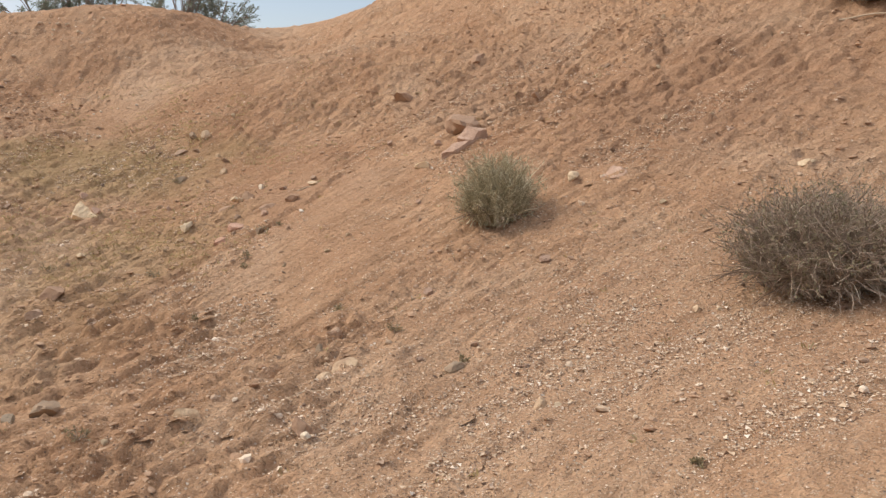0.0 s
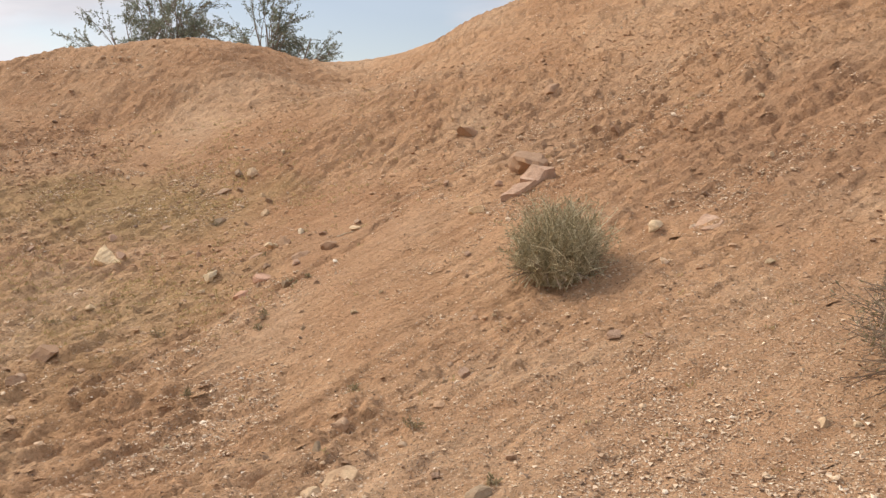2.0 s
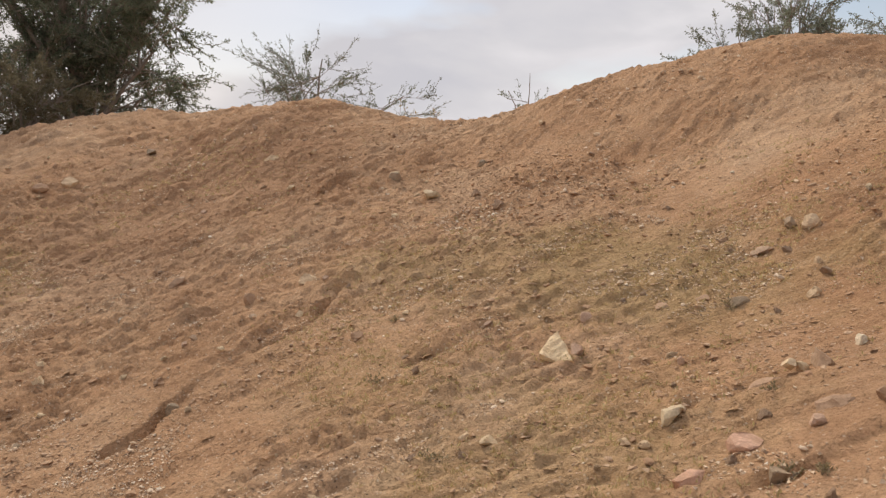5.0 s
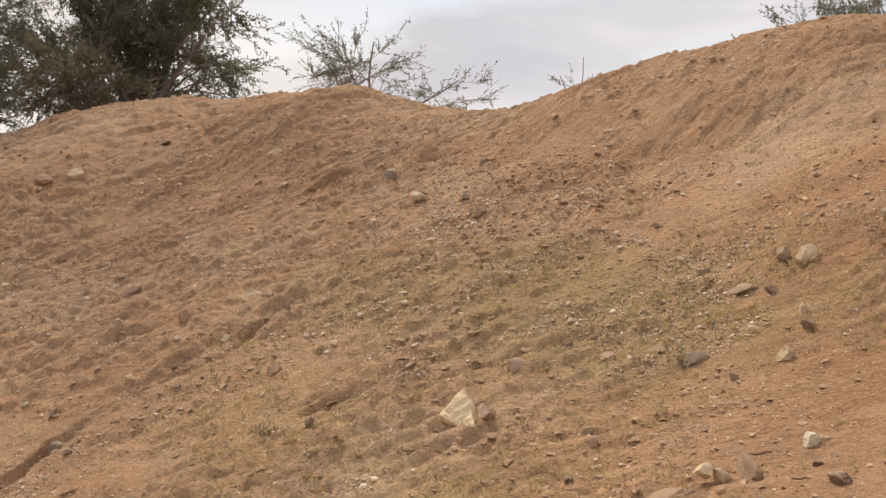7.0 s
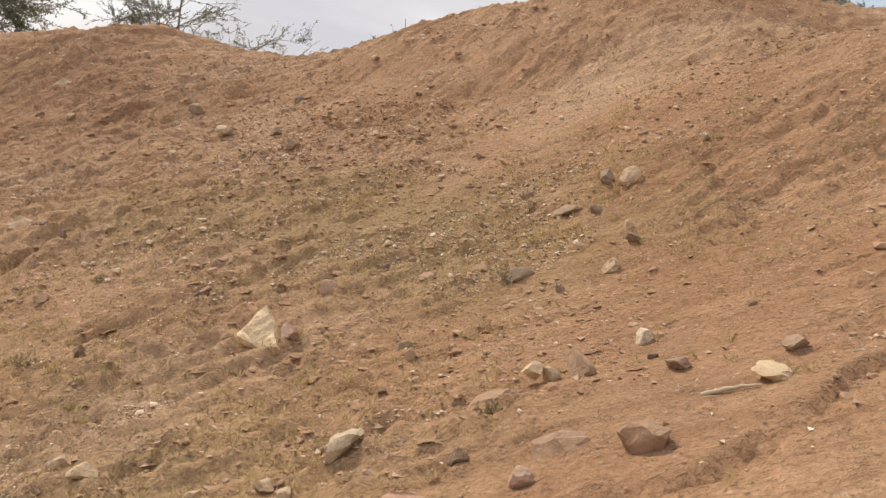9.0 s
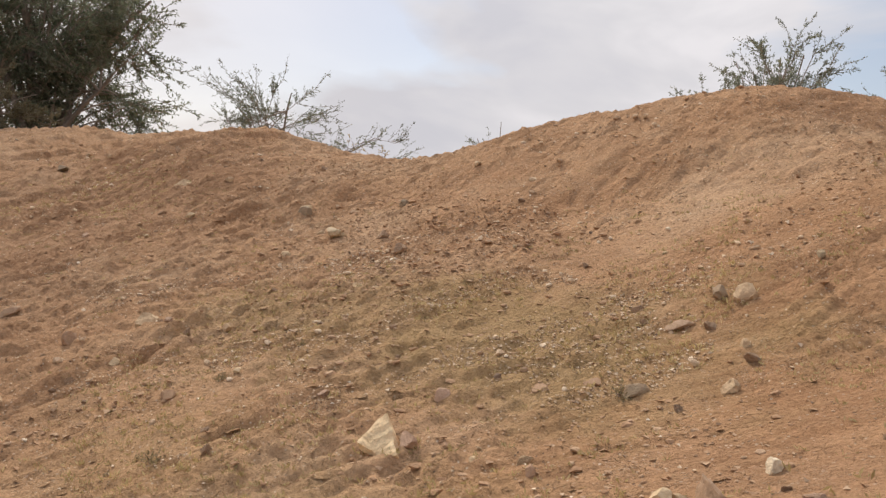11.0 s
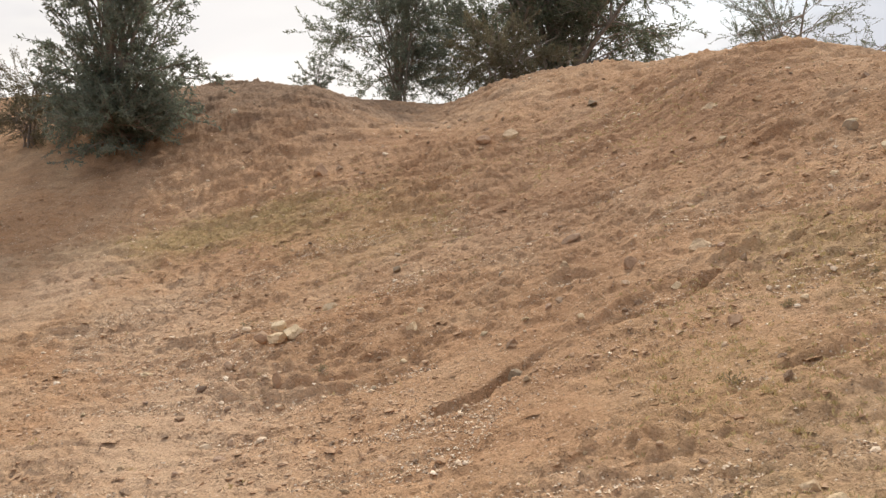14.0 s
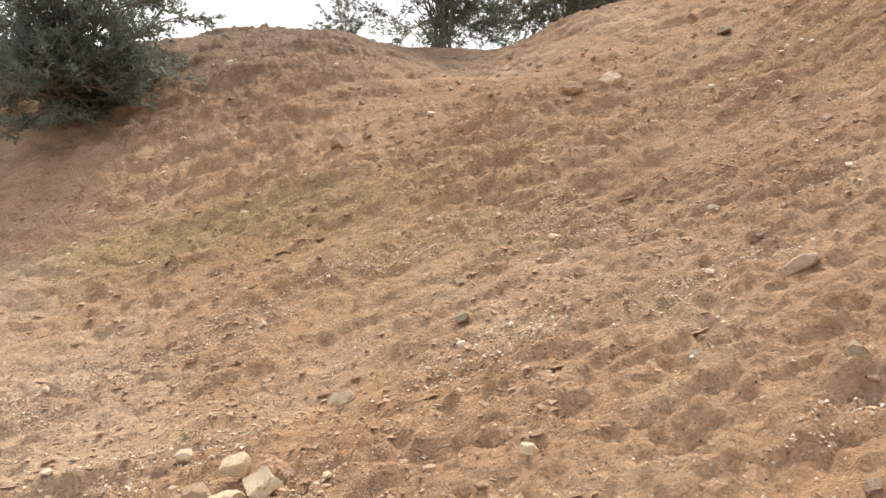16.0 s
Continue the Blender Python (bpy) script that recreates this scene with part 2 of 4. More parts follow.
def plant_material(name, stops, rough=0.75, lets_light=0.0):
    m, t, bsdf = base_material(name, rough, 0.2)
    geo = t.nodes.new("ShaderNodeNewGeometry")
    col = ramped(t, geo.outputs["Random Per Island"], *stops)
    big = noise_tex(t, place_coords(t), 1.3, 4.0)
    col = mix(t, 1.0, col, ramped(t, big, (0.3, (0.75, 0.75, 0.75)), (0.7, (1.15, 1.15, 1.15))), "MULTIPLY")
    t.links.new(col, bsdf.inputs["Base Color"])
    bsdf.inputs["Transmission Weight"].default_value = 0.0
    if lets_light:
        bsdf.inputs["Subsurface Weight"].default_value = 0.0
        lit = t.nodes.new("ShaderNodeBsdfTranslucent")
        t.links.new(col, lit.inputs["Color"])
        both = node(t, "ShaderNodeMixShader", Fac=lets_light)
        t.links.new(bsdf.outputs[0], both.inputs[1])
        t.links.new(lit.outputs[0], both.inputs[2])
        t.links.new(both.outputs[0], t.nodes["Material Output"].inputs["Surface"])
    return m


SOIL = soil_material()
PALE = stone_material("pale_limestone", (0.62, 0.45, 0.27), (0.82, 0.655, 0.44), dusty=0.3)
LIME = stone_material("cream_limestone", (0.80, 0.59, 0.36), (0.95, 0.77, 0.50), dusty=0.15)
CREAM = stone_material("cream_stone", (0.52, 0.365, 0.22), (0.71, 0.53, 0.345))
PINK = stone_material("pinkish_stone", (0.50, 0.32, 0.22), (0.66, 0.46, 0.335), dusty=0.45)
TAN = stone_material("tan_stone", (0.38, 0.25, 0.16), (0.55, 0.39, 0.27))
GREY = stone_material("grey_stone", (0.48, 0.37, 0.235), (0.64, 0.51, 0.345), dusty=0.35)
DARK = stone_material("dark_stone", (0.28, 0.21, 0.14), (0.40, 0.305, 0.205), dusty=0.45)
BROWN = stone_material("brown_stone", (0.36, 0.225, 0.14), (0.48, 0.315, 0.205), dusty=0.75)
CORAL = stone_material("coral_pink_stone", (0.54, 0.31, 0.205), (0.68, 0.43, 0.305))
WHITE = stone_material("white_stone", (0.70, 0.56, 0.39), (0.88, 0.77, 0.59), dusty=0.2)
GRAVEL, CLOD = pebble_material(), clod_material()
BARK = plant_material("grey_brown_bark", ((0.0, (0.21, 0.17, 0.14)), (1.0, (0.32, 0.265, 0.215))), 0.85)
DRY_TWIG = plant_material("dry_grey_twigs", ((0.0, (0.21, 0.155, 0.115)), (0.5, (0.36, 0.275, 0.205)), (0.9, (0.50, 0.40, 0.30)), (1.0, (0.66, 0.56, 0.43))), 0.85)
DRY_WOOD = plant_material("pale_dry_wood", ((0.0, (0.52, 0.39, 0.26)), (1.0, (0.66, 0.53, 0.38))), 0.85)
GREEN_TWIG = plant_material("olive_green_twigs", ((0.0, (0.26, 0.22, 0.13)), (0.5, (0.45, 0.39, 0.24)), (1.0, (0.74, 0.66, 0.46))), 0.85)
SAGE_LEAF = plant_material("sage_green_leaves", ((0.0, (0.22, 0.195, 0.11)), (1.0, (0.36, 0.315, 0.19))), 0.8, 0.2)
ACACIA_LEAF = plant_material("acacia_leaves", ((0.0, (0.14, 0.165, 0.11)), (0.6, (0.19, 0.214, 0.145)), (1.0, (0.25, 0.27, 0.18))), 0.5, 0.58)
GREY_LEAF = plant_material("grey_green_leaves", ((0.0, (0.175, 0.20, 0.152)), (1.0, (0.28, 0.305, 0.23))), 0.55, 0.5)
OLIVE_LEAF = plant_material("olive_brown_leaves", ((0.0, (0.15, 0.135, 0.085)), (1.0, (0.25, 0.215, 0.135))), 0.6, 0.45)
SPROUT = plant_material("grey_green_sprouts", ((0.0, (0.28, 0.225, 0.125)), (1.0, (0.42, 0.34, 0.20))), 0.8, 0.25)
WEED = plant_material("dry_olive_weeds", ((0.0, (0.40, 0.305, 0.14)), (0.6, (0.52, 0.405, 0.20)), (1.0, (0.62, 0.50, 0.29))), 0.8, 0.4)


# ---- the lie of the ground ----
# heights of the bank along strips that run parallel to its crest
STATIONS_X = (-38, -31, -25.5, -21, -17.5, -14.5, -11.5, -8.5, -5.5, -3, -0.5, 2, 5, 9)
STATIONS_Y = (-7, -2, 3, 6, 8.5, 11, 13.5, 16, 18.5, 21.5, 27)
flat_far = (2.28, 3.29, 3.10, 1.80, 0.59, -0.22, -0.65, -0.70, -0.52, -0.32, -0.16, -0.07, 0.09, 0.47)
flat_mid = (1.85, 2.95, 3.27, 2.22, 0.82, -0.13, -0.64, -0.67, -0.53, -0.36, -0.21, -0.03, 0.29, 0.95)
flat_near = (1.53, 2.59, 3.32, 2.88, 1.37, 0.18, -0.48, -0.63, -0.61, -0.46, -0.34, 0.26, 0.75, 1.76)
toe = (1.49, 2.50, 3.05, 3.04, 1.80, 0.70, -0.04, -0.43, -0.64, -0.40, 0.02, 0.59, 1.33, 2.57)
foot = (1.54, 2.49, 2.96, 2.22, 1.90, 1.19, 0.51, 0.27, 0.01, 0.09, 0.75, 1.33, 2.16, 3.43)
low = (1.58, 2.30, 2.64, 3.16, 2.53, 1.79, 1.34, 0.98, 0.86, 0.83, 1.31, 2.19, 3.16, 4.30)
middle = (1.57, 2.29, 2.91, 3.44, 3.02, 2.97, 2.21, 1.85, 1.78, 2.13, 2.47, 3.17, 4.03, 4.99)
high = (1.55, 2.15, 2.62, 3.12, 3.61, 2.98, 2.68, 3.17, 3.25, 2.47, 3.39, 4.22, 4.77, 5.28)
crest = (1.47, 1.90, 2.19, 2.33, 2.24, 1.77, 2.26, 3.38, 3.55, 3.10, 4.25, 4.71, 4.83, 4.90)
shoulder = (1.24, 1.50, 1.62, 1.55, 1.31, 1.16, 1.53, 2.16, 2.95, 3.60, 4.00, 3.82, 3.67, 3.55)
back = (0.68, 0.67, 0.63, 0.55, 0.48, 0.52, 0.47, 0.36, 0.47, 0.53, 0.48, 0.53, 0.38, 0.29)
STRIPS = np.array((flat_far, flat_mid, flat_near, toe, foot, low, middle, high, crest, shoulder, back))


def strip_weights(stations, at):
    k = np.array(stations, float)
    at = np.clip(at, k[0], k[-1])
    i = np.clip(np.searchsorted(k, at, side="right") - 1, 0, len(k) - 2)
    h = k[i + 1] - k[i]
    t = (at - k[i]) / h
    w, r = np.zeros((len(at), len(k))), np.arange(len(at))
    w[r, i] += 2 * t**3 - 3 * t**2 + 1
    w[r, i + 1] += 3 * t**2 - 2 * t**3
    for slope, j in ((t**3 - 2 * t**2 + t, i), (t**3 - t**2, i + 1)):
        lo, hi = np.maximum(j - 1, 0), np.minimum(j + 1, len(k) - 1)
        w[r, hi] += slope * h / (k[hi] - k[lo])
        w[r, lo] -= slope * h / (k[hi] - k[lo])
    return w


def lattice(ix, iy, seed):
    n = (ix.astype(np.int64) * 374761393 + iy.astype(np.int64) * 668265263 + seed * 1442695041) & 0xFFFFFFFF
    n = ((n ^ (n >> 13)) * 1274126177) & 0xFFFFFFFF
    n = ((n ^ (n >> 16)) * 2246822519) & 0xFFFFFFFF
    return ((n ^ (n >> 15)) & 0xFFFFFF) / 0xFFFFFF * 2 - 1


def value_noise(x, y, seed):
    ix, iy = np.floor(x), np.floor(y)
    u, v = x - ix, y - iy
    u, v = u * u * u * (u * (u * 6 - 15) + 10), v * v * v * (v * (v * 6 - 15) + 10)
    a, b = lattice(ix, iy, seed), lattice(ix + 1, iy, seed)
    c, d = lattice(ix, iy + 1, seed), lattice(ix + 1, iy + 1, seed)
    return (a + (b - a) * u) * (1 - v) + (c + (d - c) * u) * v


def smooth(lo, hi, v):
    t = np.clip((v - lo) / (hi - lo), 0, 1)
    return t * t * (3 - 2 * t)


def plain_height(x, y):
    """The bank without its clods, and the flat land round it."""
    inside = np.einsum("ni,ij,nj->n", strip_weights(STATIONS_Y, y), STRIPS, strip_weights(STATIONS_X, x))
    away = np.maximum(np.maximum(STATIONS_X[0] - x, x - STATIONS_X[-1]), np.maximum(STATIONS_Y[0] - y, y - STATIONS_Y[-1]))
    far = smooth(0, 26, away)
    return inside * (1 - far) + (0.25 + 0.2 * value_noise(x / 60, y / 60, 3)) * far


# the washed-out rill that runs down the bank, and two shorter ones
RILLS = (
    (((-7.28, 9.77), (-7.14, 9.58), (-7.04, 9.35), (-6.87, 9.11)), 0.065, 0.135),
    (((-6.87, 9.11), (-6.83, 8.83), (-6.89, 8.57), (-6.91, 8.29), (-6.91, 7.93), (-6.78, 7.64)), 0.052, 0.07),
    (((-6.78, 7.64), (-6.63, 7.42), (-6.59, 7.10)), 0.08, 0.17),
    (((-0.87, 5.28), (-1.05, 5.24), (-1.26, 5.15)), 0.06, 0.06),
    (((-5.48, 7.79), (-5.28, 8.24), (-5.19, 8.78), (-4.79, 9.19)), 0.055, 0.03),
    (((-5.28, 8.96), (-5.19, 9.45)), 0.045, 0.04),
    (((-4.80, 7.73), (-4.70, 8.13)), 0.045, 0.04),
    (((-4.53, 8.90), (-4.43, 9.30)), 0.045, 0.04),
    (((-2.86, 6.82), (-2.64, 7.02)), 0.06, 0.07),
    (((-2.96, 6.17), (-2.75, 6.42)), 0.06, 0.07),
    (((-2.63, 7.60), (-2.08, 7.81), (-1.70, 8.35), (-1.32, 8.83), (-1.11, 9.58)), 0.07, 0.04),
    (((-18.06, 7.40), (-18.60, 7.75)), 0.10, 0.14),
)


def rill_depth(x, y):
    cut = np.zeros_like(x)
    wob = 0.048 * value_noise(x / 0.24, y / 0.24, 71) + 0.034 * value_noise(x / 0.09, y / 0.09, 73)
    for line, width, depth in RILLS:
        for (x0, y0), (x1, y1) in zip(line, line[1:]):
            dx, dy = x1 - x0, y1 - y0
            t = np.clip(((x - x0) * dx + (y - y0) * dy) / (dx * dx + dy * dy), 0, 1)
            away = np.hypot(x - x0 - t * dx, y - y0 - t * dy) + wob
            cut = np.maximum(cut, depth * np.clip(0.9 + 0.5 * value_noise(x / 0.45, y / 0.45, 72), 0.7, 1.2) * (1 - smooth(width * 0.55, width * 1.05, away)))
    return cut


def bands(x, y):
    """Places across the fall of the slope (u), down it (v), and the washed bands there."""
    skew = 0.80 * smooth(-10, -2, x) - 0.16 + 0.45 * (1 - smooth(4.5, 8, y)) * smooth(-7, -3, x) + 1.0 * smooth(-1.5, 2.5, x)
    u = (x - skew * (y - 8)) * 1.19 / np.sqrt(1 + skew * skew) + 0.12 * value_noise(x / 0.6, y / 0.6, 21) + 0.05 * value_noise(x / 0.22, y / 0.22, 22)
    return u, y, value_noise(u / 0.52, y / 1.7, 13) + 0.55 * value_noise(u / 0.21, y / 0.7, 14)


CHUTE = ((-1.25, 7.2), (-1.55, 8.8), (-1.95, 10.3), (-2.1, 10.8))


def chute(x, y):
    """1 on the smooth sand that has run down the bank, 0 away from it."""
    away = np.full(np.shape(x), 9.0)
    for (x0, y0), (x1, y1) in zip(CHUTE, CHUTE[1:]):
        dx, dy = x1 - x0, y1 - y0
        t = np.clip(((x - x0) * dx + (y - y0) * dy) / (dx * dx + dy * dy), 0, 1)
        away = np.minimum(away, np.hypot(x - x0 - t * dx, y - y0 - t * dy))
    return np.exp(-((away / 0.55) ** 2))


def relief(x, y):
    """Clods, wash lines and hollows on the bank."""
    rough = 0.30 + 0.70 * smooth(-0.5, 0.4, value_noise(x / 2.1 + 9, y / 2.1, 5) + 0.6 * value_noise(x / 0.8, y / 0.8, 6))
    rough = rough * (1 - 0.7 * np.exp(-(((x + 0.9) / 0.9) ** 2 + ((y - 8.2) / 1.5) ** 2))) * (1 - 0.75 * chute(x, y)) * (1 - 0.85 * np.exp(-(((x - 1.4) / 2.2) ** 2 + ((y - 4.4) / 1.7) ** 2)))
    rough = np.minimum(rough + 0.4 * (1 - smooth(-9, -6.5, x)) + 0.5 * smooth(8.3, 9.6, y) * smooth(-1.8, 0.0, x), 1.2)
    u, v, wash = bands(x, y)
    z = 0.050 * value_noise(x / 1.5, y / 1.5, 11) + 0.022 * value_noise(x / 0.7, y / 0.7, 12)
    z += 0.017 * wash * (0.4 + 0.6 * rough)
    # broken crusts: flat tops with abrupt, ragged edges
    edge = value_noise(u / 0.22, v / 0.62, 18) + 0.45 * value_noise(x / 0.12, y / 0.12, 19)
    some = rough * (0.35 + 0.65 * smooth(-0.3, 0.3, value_noise(x / 1.2, y / 1.2, 23)))
    z += some * (0.024 * smooth(0.0, 0.10, edge) + 0.030 * smooth(0.45, 0.54, edge))
    flakes = value_noise(u / 0.095, v / 0.26, 24) + 0.3 * value_noise(x / 0.06, y / 0.06, 25)
    z += 0.027 * rough * smooth(0.12, 0.20, flakes)
    # long thin grooves washed down the bank, each with one sharp lip
    thread = np.abs(value_noise(u / 0.17, v / 1.25, 61) + 0.18 * value_noise(x / 0.13, y / 0.13, 62))
    z -= (0.4 + 0.6 * rough) * 0.034 * (1 - smooth(0.03, 0.16, thread)) * smooth(-0.25, 0.25, value_noise(u / 0.5, v / 0.9, 63))
    lumps = value_noise(x / 0.21, y / 0.21, 15)
    crumbs = value_noise(x / 0.095, y / 0.095, 16)
    bits = value_noise(x / 0.052, y / 0.052, 17)
    z += rough * (0.012 * np.maximum(lumps, -0.1) + 0.030 * np.maximum(crumbs - 0.10, 0.0) + 0.019 * bits)
    # coarser wash lines and hollows on the far bank
    far = 1 - smooth(-14, -11, x)
    step = value_noise(u / 0.40, v / 0.95, 26) + 0.5 * value_noise(x / 0.2, y / 0.2, 27)
    z += far * (0.042 * smooth(0.0, 0.14, step) + 0.036 * smooth(0.45, 0.58, step) + 0.024 * value_noise(u / 0.24, v / 0.7, 28))
    return z - 0.030 - 0.03 * far


def flaky(x, y):
    """Broken crust lies thickest on the left foot of the bank and on its upper right."""
    foot = np.exp(-(((x + 2.2) / 1.8) ** 2 + ((y - 5.6) / 1.9) ** 2))
    upper = np.exp(-(((x - 1.6) / 2.6) ** 2 + ((y - 10.4) / 1.8) ** 2))
    rest = 0.12 * (1 - smooth(-5, -2.5, x)) + 0.15
    gaps = smooth(-0.25, 0.35, value_noise(x / 0.7, y / 0.7, 36))
    return np.clip((foot + 0.8 * upper + rest) * gaps, 0, 1) * (1 - 0.9 * chute(x, y))


def ledges(x, y):
    """Crusts that rise slowly across the fall of the bank and break off in a lip."""
    lean = smooth(-6, -3, x)
    across = (0.97 - 0.43 * lean) * x - (0.24 + 0.60 * lean) * y
    s = across / 0.31 + 0.8 * value_noise(x / 0.45, y / 0.45, 37) + 0.35 * value_noise(x / 0.15, y / 0.15, 38) + 0.12 * value_noise(x / 0.06, y / 0.06, 39)
    s = s - np.floor(s)
    return 0.085 * np.where(s < 0.88, (s / 0.88) ** 1.6, (1 - s) / 0.12) * flaky(x, y) - 0.030 * flaky(x, y)


def ground_height(x, y):
    x, y = np.atleast_1d(np.asarray(x, float)), np.atleast_1d(np.asarray(y, float))
    away = np.maximum(np.maximum(-23 - x, x - 5.5), np.maximum(-4 - y, y - 18.6))
    near = 1 - smooth(0.2, 3.0, away)
    swell = 0.05 * value_noise(x / 3.1, y / 3.1, 8) * (1 - near) * (1 - smooth(20, 60, away))
    return plain_height(x, y) + (relief(x, y) + ledges(x, y)) * near + swell - rill_depth(x, y)


def z_at(x, y):
    return float(ground_height(x, y)[0])


def mesh_from(name, verts, faces, material, flat=True):
    """A mesh from numpy arrays; faces all of one size."""
    verts, faces = np.asarray(verts, np.float32), np.asarray(faces, np.int32)
    me = bpy.data.meshes.new(name)
    me.vertices.add(len(verts))
    me.vertices.foreach_set("co", verts.ravel())
    n = faces.shape[1]
    me.loops.add(faces.size)
    me.loops.foreach_set("vertex_index", faces.ravel())
    me.polygons.add(len(faces))
    me.polygons.foreach_set("loop_start", np.arange(0, faces.size, n, dtype=np.int32))
    me.polygons.foreach_set("use_smooth", np.full(len(faces), not flat))
    me.update(calc_edges=True)
    me.materials.append(material)
    return me


def spaced(stretches, reach):
    """Even steps within each stretch (start, step), then ever longer ones out to reach."""
    core = np.concatenate([np.arange(lo, hi - step / 3, step) for (lo, step), (hi, _) in zip(stretches, stretches[1:])] + [[stretches[-1][0]]])
    out, d = [], 0.04
    while sum(out) < reach:
        d *= 1.16
        out.append(d)
    grow = np.cumsum(out)
    return np.concatenate([core[0] - grow[::-1], core, core[-1] + grow])


def build_ground():
    xs, ys = spaced(((-23.0, 0.066), (-15.5, 0.042), (-12.0, 0.032), (-2.5, 0.029), (3.2, 0.05), (5.5, 0)), 1800), spaced(((-4.0, 0.10), (2.2, 0.045), (3.6, 0.030), (10.6, 0.034), (12.4, 0.05), (13.4, 0.075), (18.6, 0)), 1800)
    gx, gy = np.meshgrid(xs, ys)
    z = np.concatenate([ground_height(a, b) for a, b in zip(np.array_split(gx.ravel(), 40), np.array_split(gy.ravel(), 40))])
    nx, ny = len(xs), len(ys)
    i = np.arange(nx * ny).reshape(ny, nx)
    quads = np.stack([i[:-1, :-1], i[:-1, 1:], i[1:, 1:], i[1:, :-1]], -1).reshape(-1, 4)
    ob = new("ground", mesh_from("ground", np.stack([gx.ravel(), gy.ravel(), z], 1), quads, SOIL, flat=False))
    tagged(ob, "bare sandy brown earth bank with clods, gravel and washed rills", "ground", kind="structure")


build_ground()


def part(name, mesh, parent, label=""):
    ob = new(name, mesh)
    ob.parent = parent
    return tagged(ob, label)


# ---- stones ----
def stone_mesh(name, w, d, h, seed, material, cuts=10, jag=0.10):
    """An angular stone of the given size; its lowest third lies below z = 0."""
    rnd = random.Random(seed)
    bm = bmesh.new()
    bmesh.ops.create_icosphere(bm, subdivisions=3, radius=1.0)
    planes = []
    for _ in range(cuts):
        n = Vector((rnd.gauss(0, 1), rnd.gauss(0, 1), rnd.gauss(0, 0.9))).normalized()
        planes.append((n, rnd.uniform(0.36, 0.74)))
    off = Vector((seed * 3.7, seed * 1.3, 0))
    for v in bm.verts:
        p = v.co.copy()
        for n, at in planes:
            over = p.dot(n) - at
            if over > 0:
                p -= n * over * 0.97
        v.co = p * (1 + 1.6 * jag * noise.noise(p * 1.9 + off) + 1.1 * jag * noise.noise(p * 4.7 + off) + 0.7 * jag * noise.noise(p * 10.3 + off))
    lo = [min(v.co[k] for v in bm.verts) for k in range(3)]
    hi = [max(v.co[k] for v in bm.verts) for k in range(3)]
    for v in bm.verts:
        x, y, z = ((v.co[k] - lo[k]) / (hi[k] - lo[k]) for k in range(3))
        v.co = Vector(((x - 0.5) * w, (y - 0.5) * d, (z - 0.34) * h * 1.05))
    me = bpy.data.meshes.new(name)
    bm.to_mesh(me)
    bm.free()
    me.materials.append(material)
    for p in me.polygons:
        p.use_smooth = True
    me.set_sharp_from_angle(angle=radians(24))
    return me


def tilt_of_bank(x, y):
    e = 0.12
    px = np.array([x - e, x + e, x, x])
    py = np.array([y, y, y - e, y + e])
    z = plain_height(px, py)
    return Vector((-(z[1] - z[0]) / (2 * e), -(z[3] - z[2]) / (2 * e), 1)).normalized()


def bed(x, y, w):
    """The height on which a stone of that width lies."""
    d = 0.4 * w
    return float(np.mean(ground_height(np.array([x, x - d, x + d, x, x]), np.array([y, y, y, y - d, y + d]))))


stone_count = 0


def stone(x, y, w, h, material, label, name="stone", group="", cuts=7, lift=0.0, deep=0.8, yaw=None, lean=(0, 0)):
    global stone_count
    stone_count += 1
    up = (tilt_of_bank(x, y) + Vector((*lean, 0))).normalized()
    ob = new(name, stone_mesh(name, w, w * deep, h, stone_count, material, cuts))
    turn = up.to_track_quat("Z", "Y").to_matrix().to_4x4() @ pose(0, 0, 0, 0, 0, (stone_count * 67) % 360 if yaw is None else yaw)
    base = bed(x, y, w)
    ob.matrix_world = Matrix.Translation((x, y, base + lift)) @ turn
    return tagged(ob, label, "stone", group)


